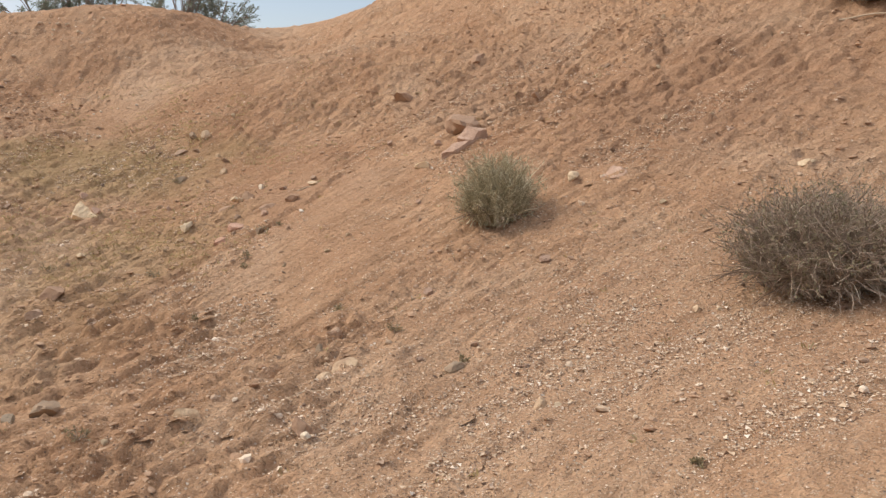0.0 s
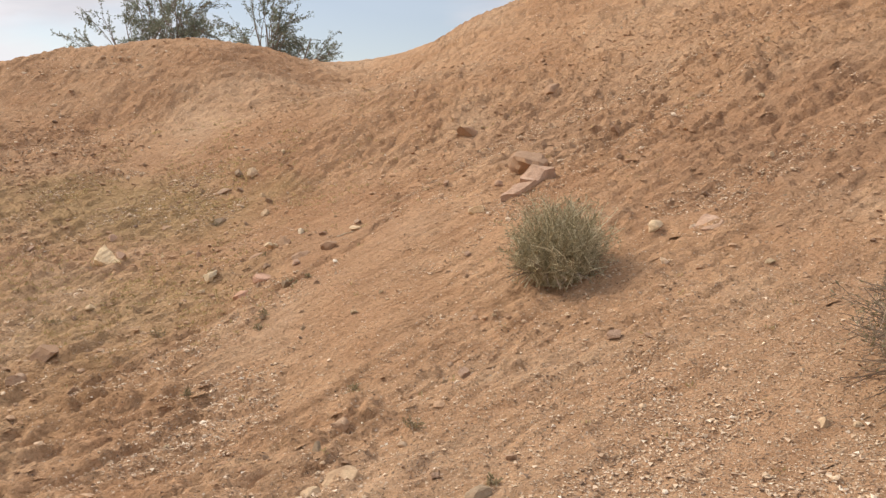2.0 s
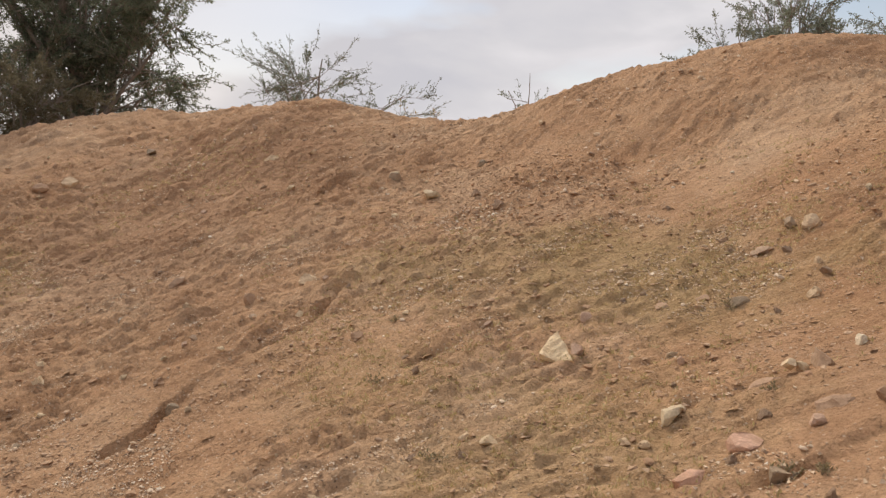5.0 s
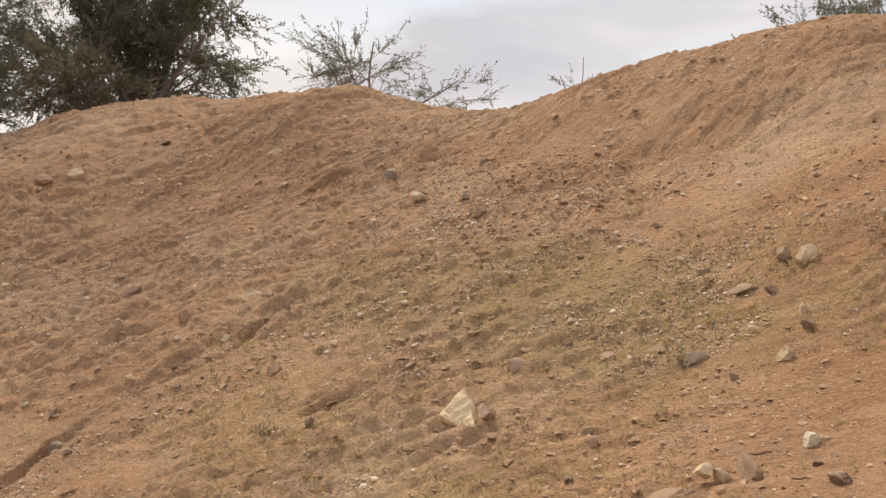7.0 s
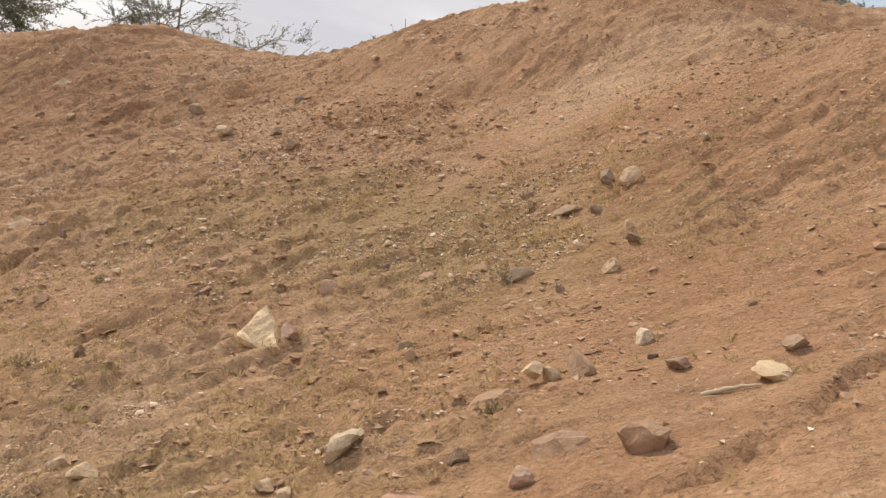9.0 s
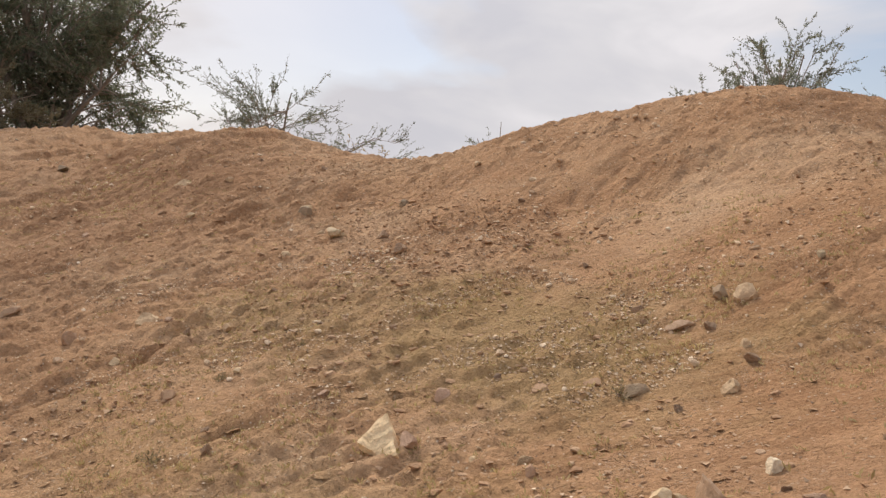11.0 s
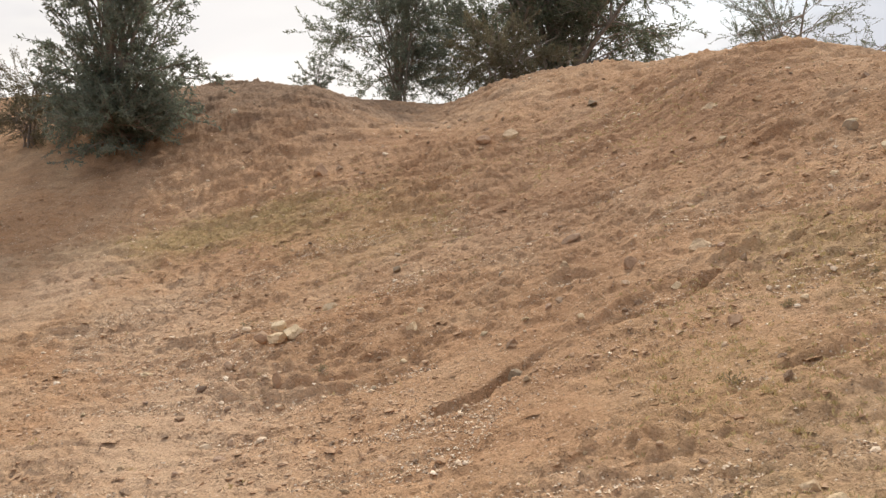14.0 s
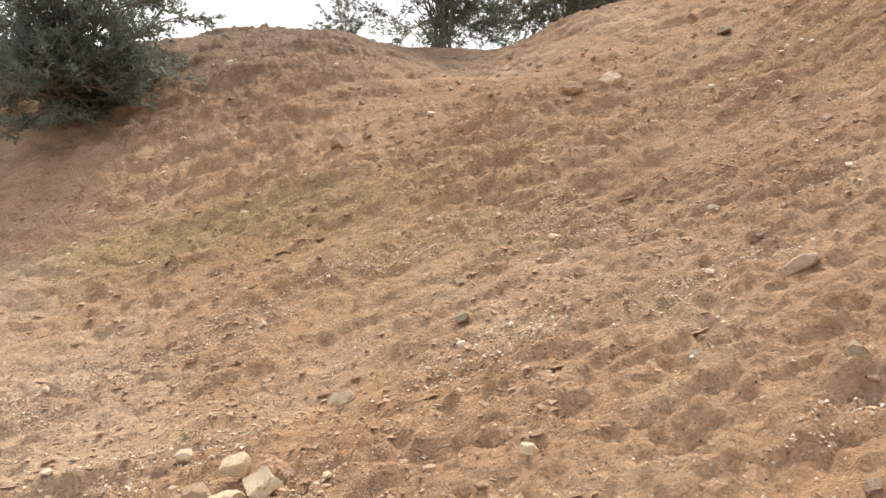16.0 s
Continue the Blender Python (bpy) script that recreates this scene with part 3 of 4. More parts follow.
def flat_rock(x, y, wide, long, thick, material, yaw, lean, label, name="limestone_rock", seed=0, lift=0.045, outline=None):
    """A flat angular rock with a broken outline and a chipped face."""
    rnd = random.Random(seed)
    if outline is None:
        ring = ((k * 0.698 + rnd.uniform(-0.25, 0.25), rnd.uniform(0.36, 0.54)) for k in range(9))
        outline = [(r * math.cos(a), r * math.sin(a)) for a, r in ring]
    bm = bmesh.new()
    foot = [bm.verts.new((a * wide * 1.08, b * long * 1.08, -thick)) for a, b in outline]
    top = [bm.verts.new((a * wide, b * long, thick * (0.5 + 0.25 * math.sin(7 * a + 4 * b)))) for a, b in outline]
    bm.faces.new(top)
    for k in range(len(outline)):
        j = (k + 1) % len(outline)
        bm.faces.new((foot[k], foot[j], top[j], top[k]))
    bmesh.ops.triangulate(bm, faces=bm.faces[:])
    bmesh.ops.subdivide_edges(bm, edges=bm.edges[:], cuts=3, use_grid_fill=True, smooth=0.03)
    bmesh.ops.smooth_vert(bm, verts=bm.verts[:], factor=0.3, use_axis_x=True, use_axis_y=True, use_axis_z=True)
    for v in bm.verts:
        p = v.co * 9
        v.co += Vector((noise.noise(p), noise.noise(p + Vector((5, 0, 0))), 1.6 * noise.noise(p * 0.7 + Vector((0, 9, 0))))) * 0.014
        v.co += Vector((noise.noise(p * 3.1 + Vector((3, 0, 0))), noise.noise(p * 3.1 + Vector((0, 3, 0))), 1.6 * noise.noise(p * 3.1))) * 0.006
    me = bpy.data.meshes.new(name)
    bm.to_mesh(me)
    bm.free()
    me.materials.append(material)
    ob = new(name, me)
    up = (tilt_of_bank(x, y) + Vector((*lean, 0))).normalized()
    side = Vector((math.cos(radians(yaw)), math.sin(radians(yaw)), 0))
    side = (side - up * side.dot(up)).normalized()
    ahead = up.cross(side)
    ob.matrix_world = Matrix.Translation((x, y, bed(x, y, wide) + lift)) @ Matrix((side, ahead, up)).transposed().to_4x4()
    return tagged(ob, label, "stone")


# the big slabs that stick out of the bank above the olive shrub
stone(0.26, 9.90, 0.44, 0.32, BROWN, "orange-brown earthy boulder above the rock slab", "boulder", cuts=7, lift=-0.03, deep=0.8, yaw=15, lean=(0.0, -0.2))
flat_rock(0.32, 9.26, 0.38, 0.24, 0.12, PINK, 14, (0.05, -0.36), "pinkish flat rock slab sticking out of the bank", "rock_slab", 0, 0.05, ((-0.46, -0.20), (-0.36, 0.30), (-0.05, 0.50), (0.30, 0.42), (0.50, 0.18), (0.22, -0.08), (0.02, -0.40), (-0.22, -0.50)))
flat_rock(0.15, 9.06, 0.40, 0.13, 0.05, PINK, 24, (0.0, -0.26), "thin pinkish ledge of rock below the rock slab", "rock_slab", 0, 0.04, ((-0.50, -0.42), (-0.40, 0.20), (-0.08, 0.44), (0.30, 0.50), (0.50, 0.30), (0.20, -0.20), (-0.10, -0.50)))
stone(-0.05, 9.62, 0.10, 0.09, PINK, "small pinkish stone beside the earthy boulder")
stone(-0.22, 8.78, 0.16, 0.09, LIME, "small cream stone below the rock slab", deep=0.45, yaw=40)
stone(1.19, 7.66, 0.16, 0.09, PALE, "pale limestone beside the olive shrub")
flat_rock(1.56, 7.52, 0.25, 0.23, 0.05, PINK, 10, (0.0, -0.10), "flat pinkish stone sunk flush in the bank", "stone", 33, -0.006)
flat_rock(-3.29, 11.69, 0.14, 0.17, 0.07, CREAM, 40, (0.2, -0.35), "rounded cream stone high on the bank", "stone", 14, 0.02)
stone(-3.48, 11.72, 0.12, 0.10, DARK, "dark stone beside the round cream stone")
stone(-3.55, 11.39, 0.21, 0.06, TAN, "flat tan stone on the bank", deep=0.5)
stone(-4.37, 10.10, 0.13, 0.08, PINK, "small pinkish stone above the white rock")
stone(-2.74, 8.83, 0.20, 0.11, GREY, "rounded grey-brown stone on the lower bank", cuts=5)
stone(-2.14, 8.52, 0.17, 0.10, CORAL, "orange-pink rounded stone on the lower bank", cuts=3)
stone(-2.21, 8.17, 0.16, 0.09, CORAL, "pinkish block of stone on the lower bank")
stone(-1.84, 8.24, 0.13, 0.09, DARK, "dark grey stone on the lower bank")
stone(-1.86, 8.95, 0.24, 0.15, BROWN, "brown earthy boulder half sunk in the bank", "boulder", cuts=4, lift=-0.075)
stone(-2.41, 9.29, 0.26, 0.15, BROWN, "brown earthy boulder half sunk in the bank", "boulder", cuts=4, lift=-0.075)
stone(-2.37, 9.44, 0.10, 0.07, PALE, "small pale stone on a brown boulder", lift=0.04)
stone(-2.15, 9.87, 0.08, 0.08, WHITE, "small white stone standing on the bank")
flat_rock(-4.11, 9.46, 0.26, 0.27, 0.09, LIME, 33, (0.36, -0.46), "pale cream limestone rock with a chipped face", lift=0.055,
          outline=((-0.25, 0.41), (-0.03, 0.50), (0.12, 0.22), (0.24, 0.08), (0.40, -0.25), (0.50, -0.48), (0.08, -0.46), (-0.14, -0.30), (-0.36, -0.27), (-0.50, -0.20), (-0.44, 0.13)))
stone(-4.01, 9.53, 0.13, 0.12, PINK, "red-brown stone beside the limestone rock")
stone(-3.35, 10.62, 0.17, 0.08, DARK, "dark grey stone in the bank")
stone(-3.92, 10.49, 0.13, 0.04, BROWN, "flat brown stone in the bank")
stone(-3.64, 10.63, 0.12, 0.04, BROWN, "flat brown stone in the bank")
flat_rock(-7.72, 9.61, 0.24, 0.17, 0.08, CREAM, 85, (0.35, -0.1), "cream angular stone above the rill", "stone", 17, 0.02)
stone(-9.59, 8.99, 0.25, 0.07, TAN, "thin tan slab lying on the bank", deep=0.5)
flat_rock(-12.79, 12.18, 0.30, 0.20, 0.07, CREAM, 60, (0.25, -0.2), "tan stone near the crest", "stone", 23, 0.02)
stone(-12.20, 12.65, 0.17, 0.12, CREAM, "cream stone near the crest")
flat_rock(-15.39, 9.67, 0.34, 0.26, 0.10, CREAM, 80, (0.35, -0.05), "tan angular stone high on the far bank", "stone", 19, 0.03)
stone(-15.29, 9.18, 0.27, 0.19, BROWN, "brown earthy stone high on the far bank")
stone(-15.64, 6.30, 0.32, 0.26, BROWN, "brown earthy boulder on the far bank", "boulder", cuts=4)
stone(-8.60, 12.17, 0.25, 0.19, GREY, "grey-brown rounded stone in the bank", cuts=8)
stone(-8.81, 13.33, 0.14, 0.12, DARK, "small dark stone below the saddle")
stone(-15.97, 11.41, 0.24, 0.15, DARK, "dark clod below the crest")
stone(-6.21, 9.17, 0.13, 0.07, BROWN, "dark crusty clod beside the rill", "earth_clod")
stone(-6.80, 7.68, 0.14, 0.13, DARK, "dark rounded clod at the end of the rill", "earth_clod", cuts=3, lift=0.03)
stone(-7.91, 9.05, 0.18, 0.12, BROWN, "brown stone beside the rill")
stone(-9.01, 5.62, 0.17, 0.12, TAN, "tan stone of a small heap", group="small heap of stones", lift=0.06)
stone(-9.20, 5.78, 0.17, 0.12, PALE, "cream stone of a small heap", group="small heap of stones", lift=0.06)
stone(-9.01, 5.93, 0.22, 0.13, PALE, "cream stone of a small heap", group="small heap of stones", lift=0.06)
stone(-8.89, 5.76, 0.19, 0.10, PALE, "flat cream stone of a small heap", group="small heap of stones", lift=0.06)
stone(-7.88, 5.81, 0.10, 0.17, TAN, "tan stone standing upright in the sand", cuts=8)
stone(-19.12, 4.54, 0.16, 0.12, WHITE, "white stone high on the far bank")
flat_rock(-0.63, 5.07, 0.23, 0.15, 0.05, CREAM, 30, (0.0, -0.15), "flat cream stone on the gravel", "stone", 31, 0.008)
stone(-0.75, 4.96, 0.10, 0.05, CREAM, "small flat cream stone on the gravel")
stone(-0.78, 5.72, 0.13, 0.07, TAN, "tan stone on the gravel")
stone(-0.85, 5.47, 0.08, 0.08, DARK, "small dark purple stone on the gravel")
stone(0.05, 4.75, 0.12, 0.06, DARK, "dark grey stone on the gravel")
stone(-2.52, 5.03, 0.23, 0.13, DARK, "dark grey stone at the foot of the bank", cuts=9)
stone(-2.72, 4.92, 0.11, 0.06, DARK, "small dark stone at the foot of the bank")
stone(-0.79, 4.36, 0.14, 0.12, BROWN, "red-brown stone at the foot of the bank")
stone(-0.75, 4.24, 0.06, 0.05, WHITE, "small white pebble beside a red-brown stone")
stone(-1.55, 4.72, 0.20, 0.10, CREAM, "long cream-pink stone at the foot of the bank", deep=0.45, yaw=48)
stone(0.49, 4.10, 0.12, 0.05, CREAM, "flat pale stone on the gravel", deep=0.6)
stone(2.98, 6.82, 0.15, 0.05, PALE, "thin pale stone above the grey shrub", deep=0.5)
stone(0.51, 12.35, 0.26, 0.14, BROWN, "dark brown clod on the upper bank", "earth_clod")
stone(-0.53, 11.91, 0.26, 0.20, BROWN, "brown clod on the upper bank", "earth_clod")
stone(-1.46, 9.40, 0.13, 0.06, PALE, "pale rock at the top of the smooth sand", cuts=8)
stone(-1.50, 9.67, 0.10, 0.06, TAN, "tan stone behind a pale rock")
stone(-2.23, 9.55, 0.20, 0.14, TAN, "tan slab leaning in the bank", "rock_slab", deep=0.5)
stone(-2.32, 9.49, 0.08, 0.08, PALE, "pale stone at the end of a tan slab")
stone(-1.71, 8.71, 0.20, 0.10, TAN, "tan boulder half sunk in the bank", "boulder", cuts=4, lift=-0.075)
stone(-1.89, 8.73, 0.09, 0.07, PINK, "small pinkish stone beside a boulder")
stone(-1.61, 8.92, 0.15, 0.10, BROWN, "brown stone beside a boulder")
stone(-3.18, 9.60, 0.06, 0.06, PINK, "small pinkish stone below the limestone rock")
stone(-2.73, 8.55, 0.09, 0.05, CREAM, "flat cream stone on the lower bank")
stone(-3.66, 8.29, 0.12, 0.07, PALE, "pale stone on the lower bank")
stone(-9.87, 12.53, 0.18, 0.11, DARK, "dark clod high on the bank", "earth_clod")
stone(1.15, 10.36, 0.10, 0.12, BROWN, "brown clod on the upper bank", "earth_clod")
stone(-0.11, 6.88, 0.08, 0.05, BROWN, "small brown stone on the sand")
stone(-3.53, 6.94, 0.19, 0.10, TAN, "tan stone at the foot of the bank")
stone(-3.52, 7.35, 0.24, 0.13, BROWN, "brown crusted clod at the foot of the bank", "earth_clod")
SMALL = "small loose stones on the bank"
for x, y, w in ((1.54, 4.94, 0.06), (1.65, 4.86, 0.045), (2.26, 8.57, 0.08), (-3.00, 11.18, 0.08), (-2.81, 10.70, 0.11), (-3.86, 8.30, 0.12),
                (-2.89, 8.59, 0.08), (-3.08, 8.42, 0.06), (-6.90, 9.96, 0.11), (-9.14, 10.19, 0.09), (-8.58, 14.35, 0.13), (-7.64, 12.35, 0.12)):
    stone(x, y, w, w * 0.7, CREAM, "small cream stone lying on the bank", group=SMALL)
for x, y, w in ((-7.68, 6.90, 0.08), (-8.20, 7.05, 0.12), (-8.56, 7.17, 0.10), (-7.07, 9.11, 0.09), (-3.57, 9.60, 0.05), (-7.14, 8.31, 0.09), (-6.09, 9.65, 0.07),
                (-6.60, 11.05, 0.13), (-8.83, 4.53, 0.12), (0.57, 4.04, 0.045), (-9.90, 12.58, 0.15), (-10.02, 6.31, 0.17)):
    stone(x, y, w, w * 0.65, PALE, "small pale stone lying on the bank", group=SMALL)
for x, y, w in ((-8.78, 8.05, 0.13), (-10.44, 7.11, 0.12), (-11.30, 7.20, 0.11), (-7.36, 6.62, 0.08), (-9.20, 3.69, 0.1)):
    stone(x, y, w, w * 0.6, DARK, "small dark stone lying on the bank", group=SMALL)


# ---- loose stones, each its own thing ----
def loose_stones():
    rng = random.Random(7)
    kinds = [(CREAM, "cream"), (TAN, "tan"), (PINK, "pinkish"), (PALE, "pale"), (BROWN, "brown"), (BROWN, "brown"), (TAN, "tan"), (CREAM, "cream")]
    meshes = [stone_mesh("stone", 1.0, rng.uniform(0.65, 0.95), rng.uniform(0.45, 0.75), 200 + k, m) for k, (m, _) in enumerate(kinds)]
    for k in range(230):
        far = k % 5 > 2
        x, y = (rng.uniform(-20, -7), rng.uniform(4.5, 14)) if far else (rng.uniform(-8, 3.2), rng.uniform(4.2, 12.5))
        size = (0.045 if not far else 0.07) * (1 + 1.2 * rng.random() ** 2)
        which = k % len(kinds)
        if math.hypot(x - 0.2, y - 9.2) < 0.7:
            continue
        ob = new("stone", meshes[which])
        up = tilt_of_bank(x, y).to_track_quat("Z", "Y").to_matrix().to_4x4()
        ob.matrix_world = Matrix.Translation((x, y, z_at(x, y) + 0.04 * size)) @ up @ pose(0, 0, 0, 0, 0, rng.uniform(0, 360)) @ Matrix.Scale(size, 4)
        tagged(ob, f"small {kinds[which][1]} stone lying loose on the bank", "stone", "loose stones on the bank")


loose_stones()


# ---- loose gravel and clods ----
def scatter(n, box, seed, density):
    """Places in the box, thinned by a density from 0 to 1."""
    rng = np.random.default_rng(seed)
    x0, x1, y0, y1 = box
    x, y = rng.uniform(x0, x1, n), rng.uniform(y0, y1, n)
    keep = rng.uniform(0, 1, n) < density(x, y)
    return x[keep], y[keep], rng


def turns(rng, n):
    q = rng.normal(size=(n, 4))
    w, x, y, z = (q / np.linalg.norm(q, axis=1, keepdims=True)).T
    return np.stack([np.stack([1 - 2 * (y * y + z * z), 2 * (x * y - w * z), 2 * (x * z + w * y)], -1),
                     np.stack([2 * (x * y + w * z), 1 - 2 * (x * x + z * z), 2 * (y * z - w * x)], -1),
                     np.stack([2 * (x * z - w * y), 2 * (y * z + w * x), 1 - 2 * (x * x + y * y)], -1)], 1)


def gravelly(x, y):
    """Gravel gathers in bands down the slope and lies thin and even at its foot."""
    u, v, wash = bands(x, y)
    d = smooth(0.34, 0.66, -wash + 0.9 * value_noise(x / 0.9, y / 0.9, 31) + 0.4 * value_noise(x / 0.22, y / 0.22, 32))
    foot = np.exp(-(((x - 1.2) / 2.4) ** 2 + ((y - 4.6) / 2.2) ** 2))
    sand = np.exp(-(((x + 0.9) / 0.9) ** 2 + ((y - 8.2) / 1.5) ** 2))
    clear = 1 - np.exp(-(((x - 0.2) / 0.3) ** 2 + ((y - 9.3) / 0.45) ** 4))
    return clear * np.clip((0.035 + 0.965 * d) * (1 - foot) + (0.22 + 0.6 * d) * foot, 0, 1) * (1 - 0.75 * sand) * (1 - 0.6 * chute(x, y))


def lumps(name, base_v, base_f, n, box, sizes, seed, material, label, category, density, squash=0.7, out=0.17):
    x, y, rng = scatter(n, box, seed, density)
    k = len(x)
    size = sizes[0] * (sizes[1] / sizes[0]) ** (rng.uniform(0, 1, k) ** 2.2)
    shape = rng.uniform(0.6, 1.25, (k, 3)) * size[:, None] / 2
    v = base_v[None] * (1 + rng.uniform(-0.28, 0.28, (k, len(base_v), 1)))
    v = np.einsum("kij,kvj->kvi", turns(rng, k), v * shape[:, None])
    v[:, :, 2] *= squash
    v += np.stack([x, y, ground_height(x, y) + size * out], -1)[:, None]
    f = base_f[None] + (np.arange(k) * len(base_v))[:, None, None]
    ob = new(name, mesh_from(name, v.reshape(-1, 3), f.reshape(-1, 3), material))
    tagged(ob, label, category, kind="stuff")


chip_v = np.array([(1, 0, -0.35), (-0.5, 0.87, -0.35), (-0.5, -0.87, -0.35), (0.1, 0, 0.95)])
chip_f = np.array([(0, 1, 3), (1, 2, 3), (2, 0, 3), (0, 2, 1)])


def ball(level):
    bm = bmesh.new()
    bmesh.ops.create_icosphere(bm, subdivisions=level, radius=1.0)
    v = np.array([p.co[:] for p in bm.verts])
    f = np.array([[p.index for p in q.verts] for q in bm.faces])
    bm.free()
    return v, f


ico_v, ico_f = ball(1)
lumps("gravel", chip_v, chip_f, 205000, (-8.5, 3.4, 3.2, 12.0), (0.013, 0.036), 41, GRAVEL, "loose tan and pinkish gravel on sandy earth", "gravel", gravelly, 0.6)
lumps("gravel", chip_v, chip_f, 85000, (-2.6, 3.4, 2.5, 6.8), (0.008, 0.021), 48, GRAVEL, "fine pinkish gravel at the foot of the bank", "gravel", gravelly, 0.6)
lumps("gravel", chip_v, chip_f, 48000, (-17.5, -6, -2.5, 13.5), (0.014, 0.045), 42, GRAVEL, "loose tan gravel on the far bank", "gravel", gravelly, 0.6)
lumps("gravel", chip_v, chip_f, 24000, (-14, 5, 11, 19), (0.018, 0.055), 43, GRAVEL, "loose tan gravel on the upper bank", "gravel", gravelly, 0.6)
lumps("gravel", chip_v, chip_f, 80000, (-12.5, -8.3, 3.5, 10.5), (0.011, 0.034), 57, GRAVEL, "loose tan gravel round the small heap of stones", "gravel", gravelly, 0.6)


def cloddy(x, y):
    sandy = np.exp(-(((x - 1.2) / 2.2) ** 2 + ((y - 4.9) / 1.7) ** 2)) + np.exp(-(((x + 0.6) / 1.0) ** 2 + ((y - 8.0) / 1.3) ** 2))
    u, v, wash = bands(x, y)
    return np.clip(0.40 - 0.15 * smooth(-9, -6, x) + 0.9 * value_noise(x / 1.6 + 4, y / 1.6, 33) + 0.7 * wash, 0.03, 1) * np.clip(1 - 0.92 * sandy, 0.05, 1) * (1 - 0.85 * chute(x, y))


def crust_flakes(n, box, sizes, seed, label):
    """Long thin plates of crusted earth along the wash lines, their lower edges curled up."""
    x, y, rng = scatter(n, box, seed, flaky)
    k, m = len(x), 11
    size = sizes[0] * (sizes[1] / sizes[0]) ** (rng.uniform(0, 1, k) ** 1.8)
    e = 0.15
    zx = (plain_height(x + e, y) - plain_height(x - e, y)) / (2 * e)
    zy = (plain_height(x, y + e) - plain_height(x, y - e)) / (2 * e)
    up = np.stack([-zx, -zy, np.ones(k)], 1)
    up /= np.linalg.norm(up, axis=1, keepdims=True)
    aim = np.radians(76 - 44 * smooth(-6, -3, x) + rng.normal(0, 13, k))
    along_it = np.stack([np.cos(aim), np.sin(aim), np.zeros(k)], 1)
    along_it -= up * np.sum(along_it * up, 1, keepdims=True)
    along_it /= np.linalg.norm(along_it, axis=1, keepdims=True)
    below = np.cross(along_it, up)
    a = (np.arange(m)[None] + rng.uniform(-0.3, 0.3, (k, m))) * 2 * math.pi / m
    r = rng.uniform(0.5, 1.15, (k, m))
    wide = rng.uniform(0.34, 0.7, (k, 1))
    p, q = r * np.cos(a), r * np.sin(a) * wide
    curl = rng.uniform(0.04, 0.20, (k, 1))
    thick = rng.uniform(0.03, 0.07, (k, 1))
    top = np.stack([p, q, curl * q - 0.10 * p**2 + rng.uniform(-0.02, 0.02, (k, m))], -1)
    low = np.stack([p * 0.9, q * 0.78, curl * q * 0.6 - 0.10 * p**2 - thick], -1)
    mid = np.zeros((k, 1, 3))
    mid[:, 0, 2] = 0.02
    v = np.concatenate([top, low, mid], 1) * (size / 2)[:, None, None]
    v = v[..., :1] * along_it[:, None] + v[..., 1:2] * below[:, None] + v[..., 2:] * up[:, None]
    v += np.stack([x, y, ground_height(x, y) + 0.004], -1)[:, None]
    i = np.arange(m)
    j = (i + 1) % m
    f = np.concatenate([np.stack([i, np.full(m, 2 * m), j], 1), np.stack([i, j, j + m], 1), np.stack([i, j + m, i + m], 1)])
    f = f[:, ::-1][None] + (np.arange(k) * (2 * m + 1))[:, None, None]
    ob = new("earth_crust", mesh_from("earth_crust", v.reshape(-1, 3), f.reshape(-1, 3), SOIL))
    tagged(ob, label, "earth crust", kind="stuff")


crust_flakes(3800, (-8.5, 3.6, 3.6, 11.6), (0.04, 0.17), 52, "broken plates of sandy earth crust on the bank")
crust_flakes(2200, (-18, -8.5, 3, 13), (0.06, 0.22), 53, "broken plates of sandy earth crust on the far bank")
lumps("earth_clods", ico_v, ico_f, 9000, (-9, 5.0, 3.5, 15), (0.018, 0.085), 44, CLOD, "crumbly brown earth clods on the bank", "clods", cloddy, 0.5, 0.02)
lumps("earth_clods", ico_v, ico_f, 4200, (-17.5, -5, -2.5, 17), (0.025, 0.10), 45, CLOD, "crumbly brown earth clods on the far bank", "clods", cloddy, 0.5, 0.02)
lumps("earth_chips", chip_v, chip_f, 30000, (-9, 5.0, 3.2, 15), (0.02, 0.07), 49, CLOD, "flat broken chips of crusted earth on the bank", "earth chips", cloddy, 0.30, 0.05)
lumps("earth_chips", chip_v, chip_f, 52000, (-17.0, -6, -2.5, 15), (0.02, 0.08), 50, CLOD, "flat broken chips of crusted earth on the far bank", "earth chips", cloddy, 0.36, 0.06)
lumps("pebbles", ico_v, ico_f, 1500, (-9, 4.2, 3.5, 13), (0.035, 0.075), 46, GRAVEL, "pale and brown pebbles lying on the bank", "pebbles", gravelly)
lumps("pebbles", ico_v, ico_f, 1500, (-20, -6, 3, 16), (0.045, 0.10), 47, GRAVEL, "pale and brown pebbles lying on the far bank", "pebbles", gravelly)


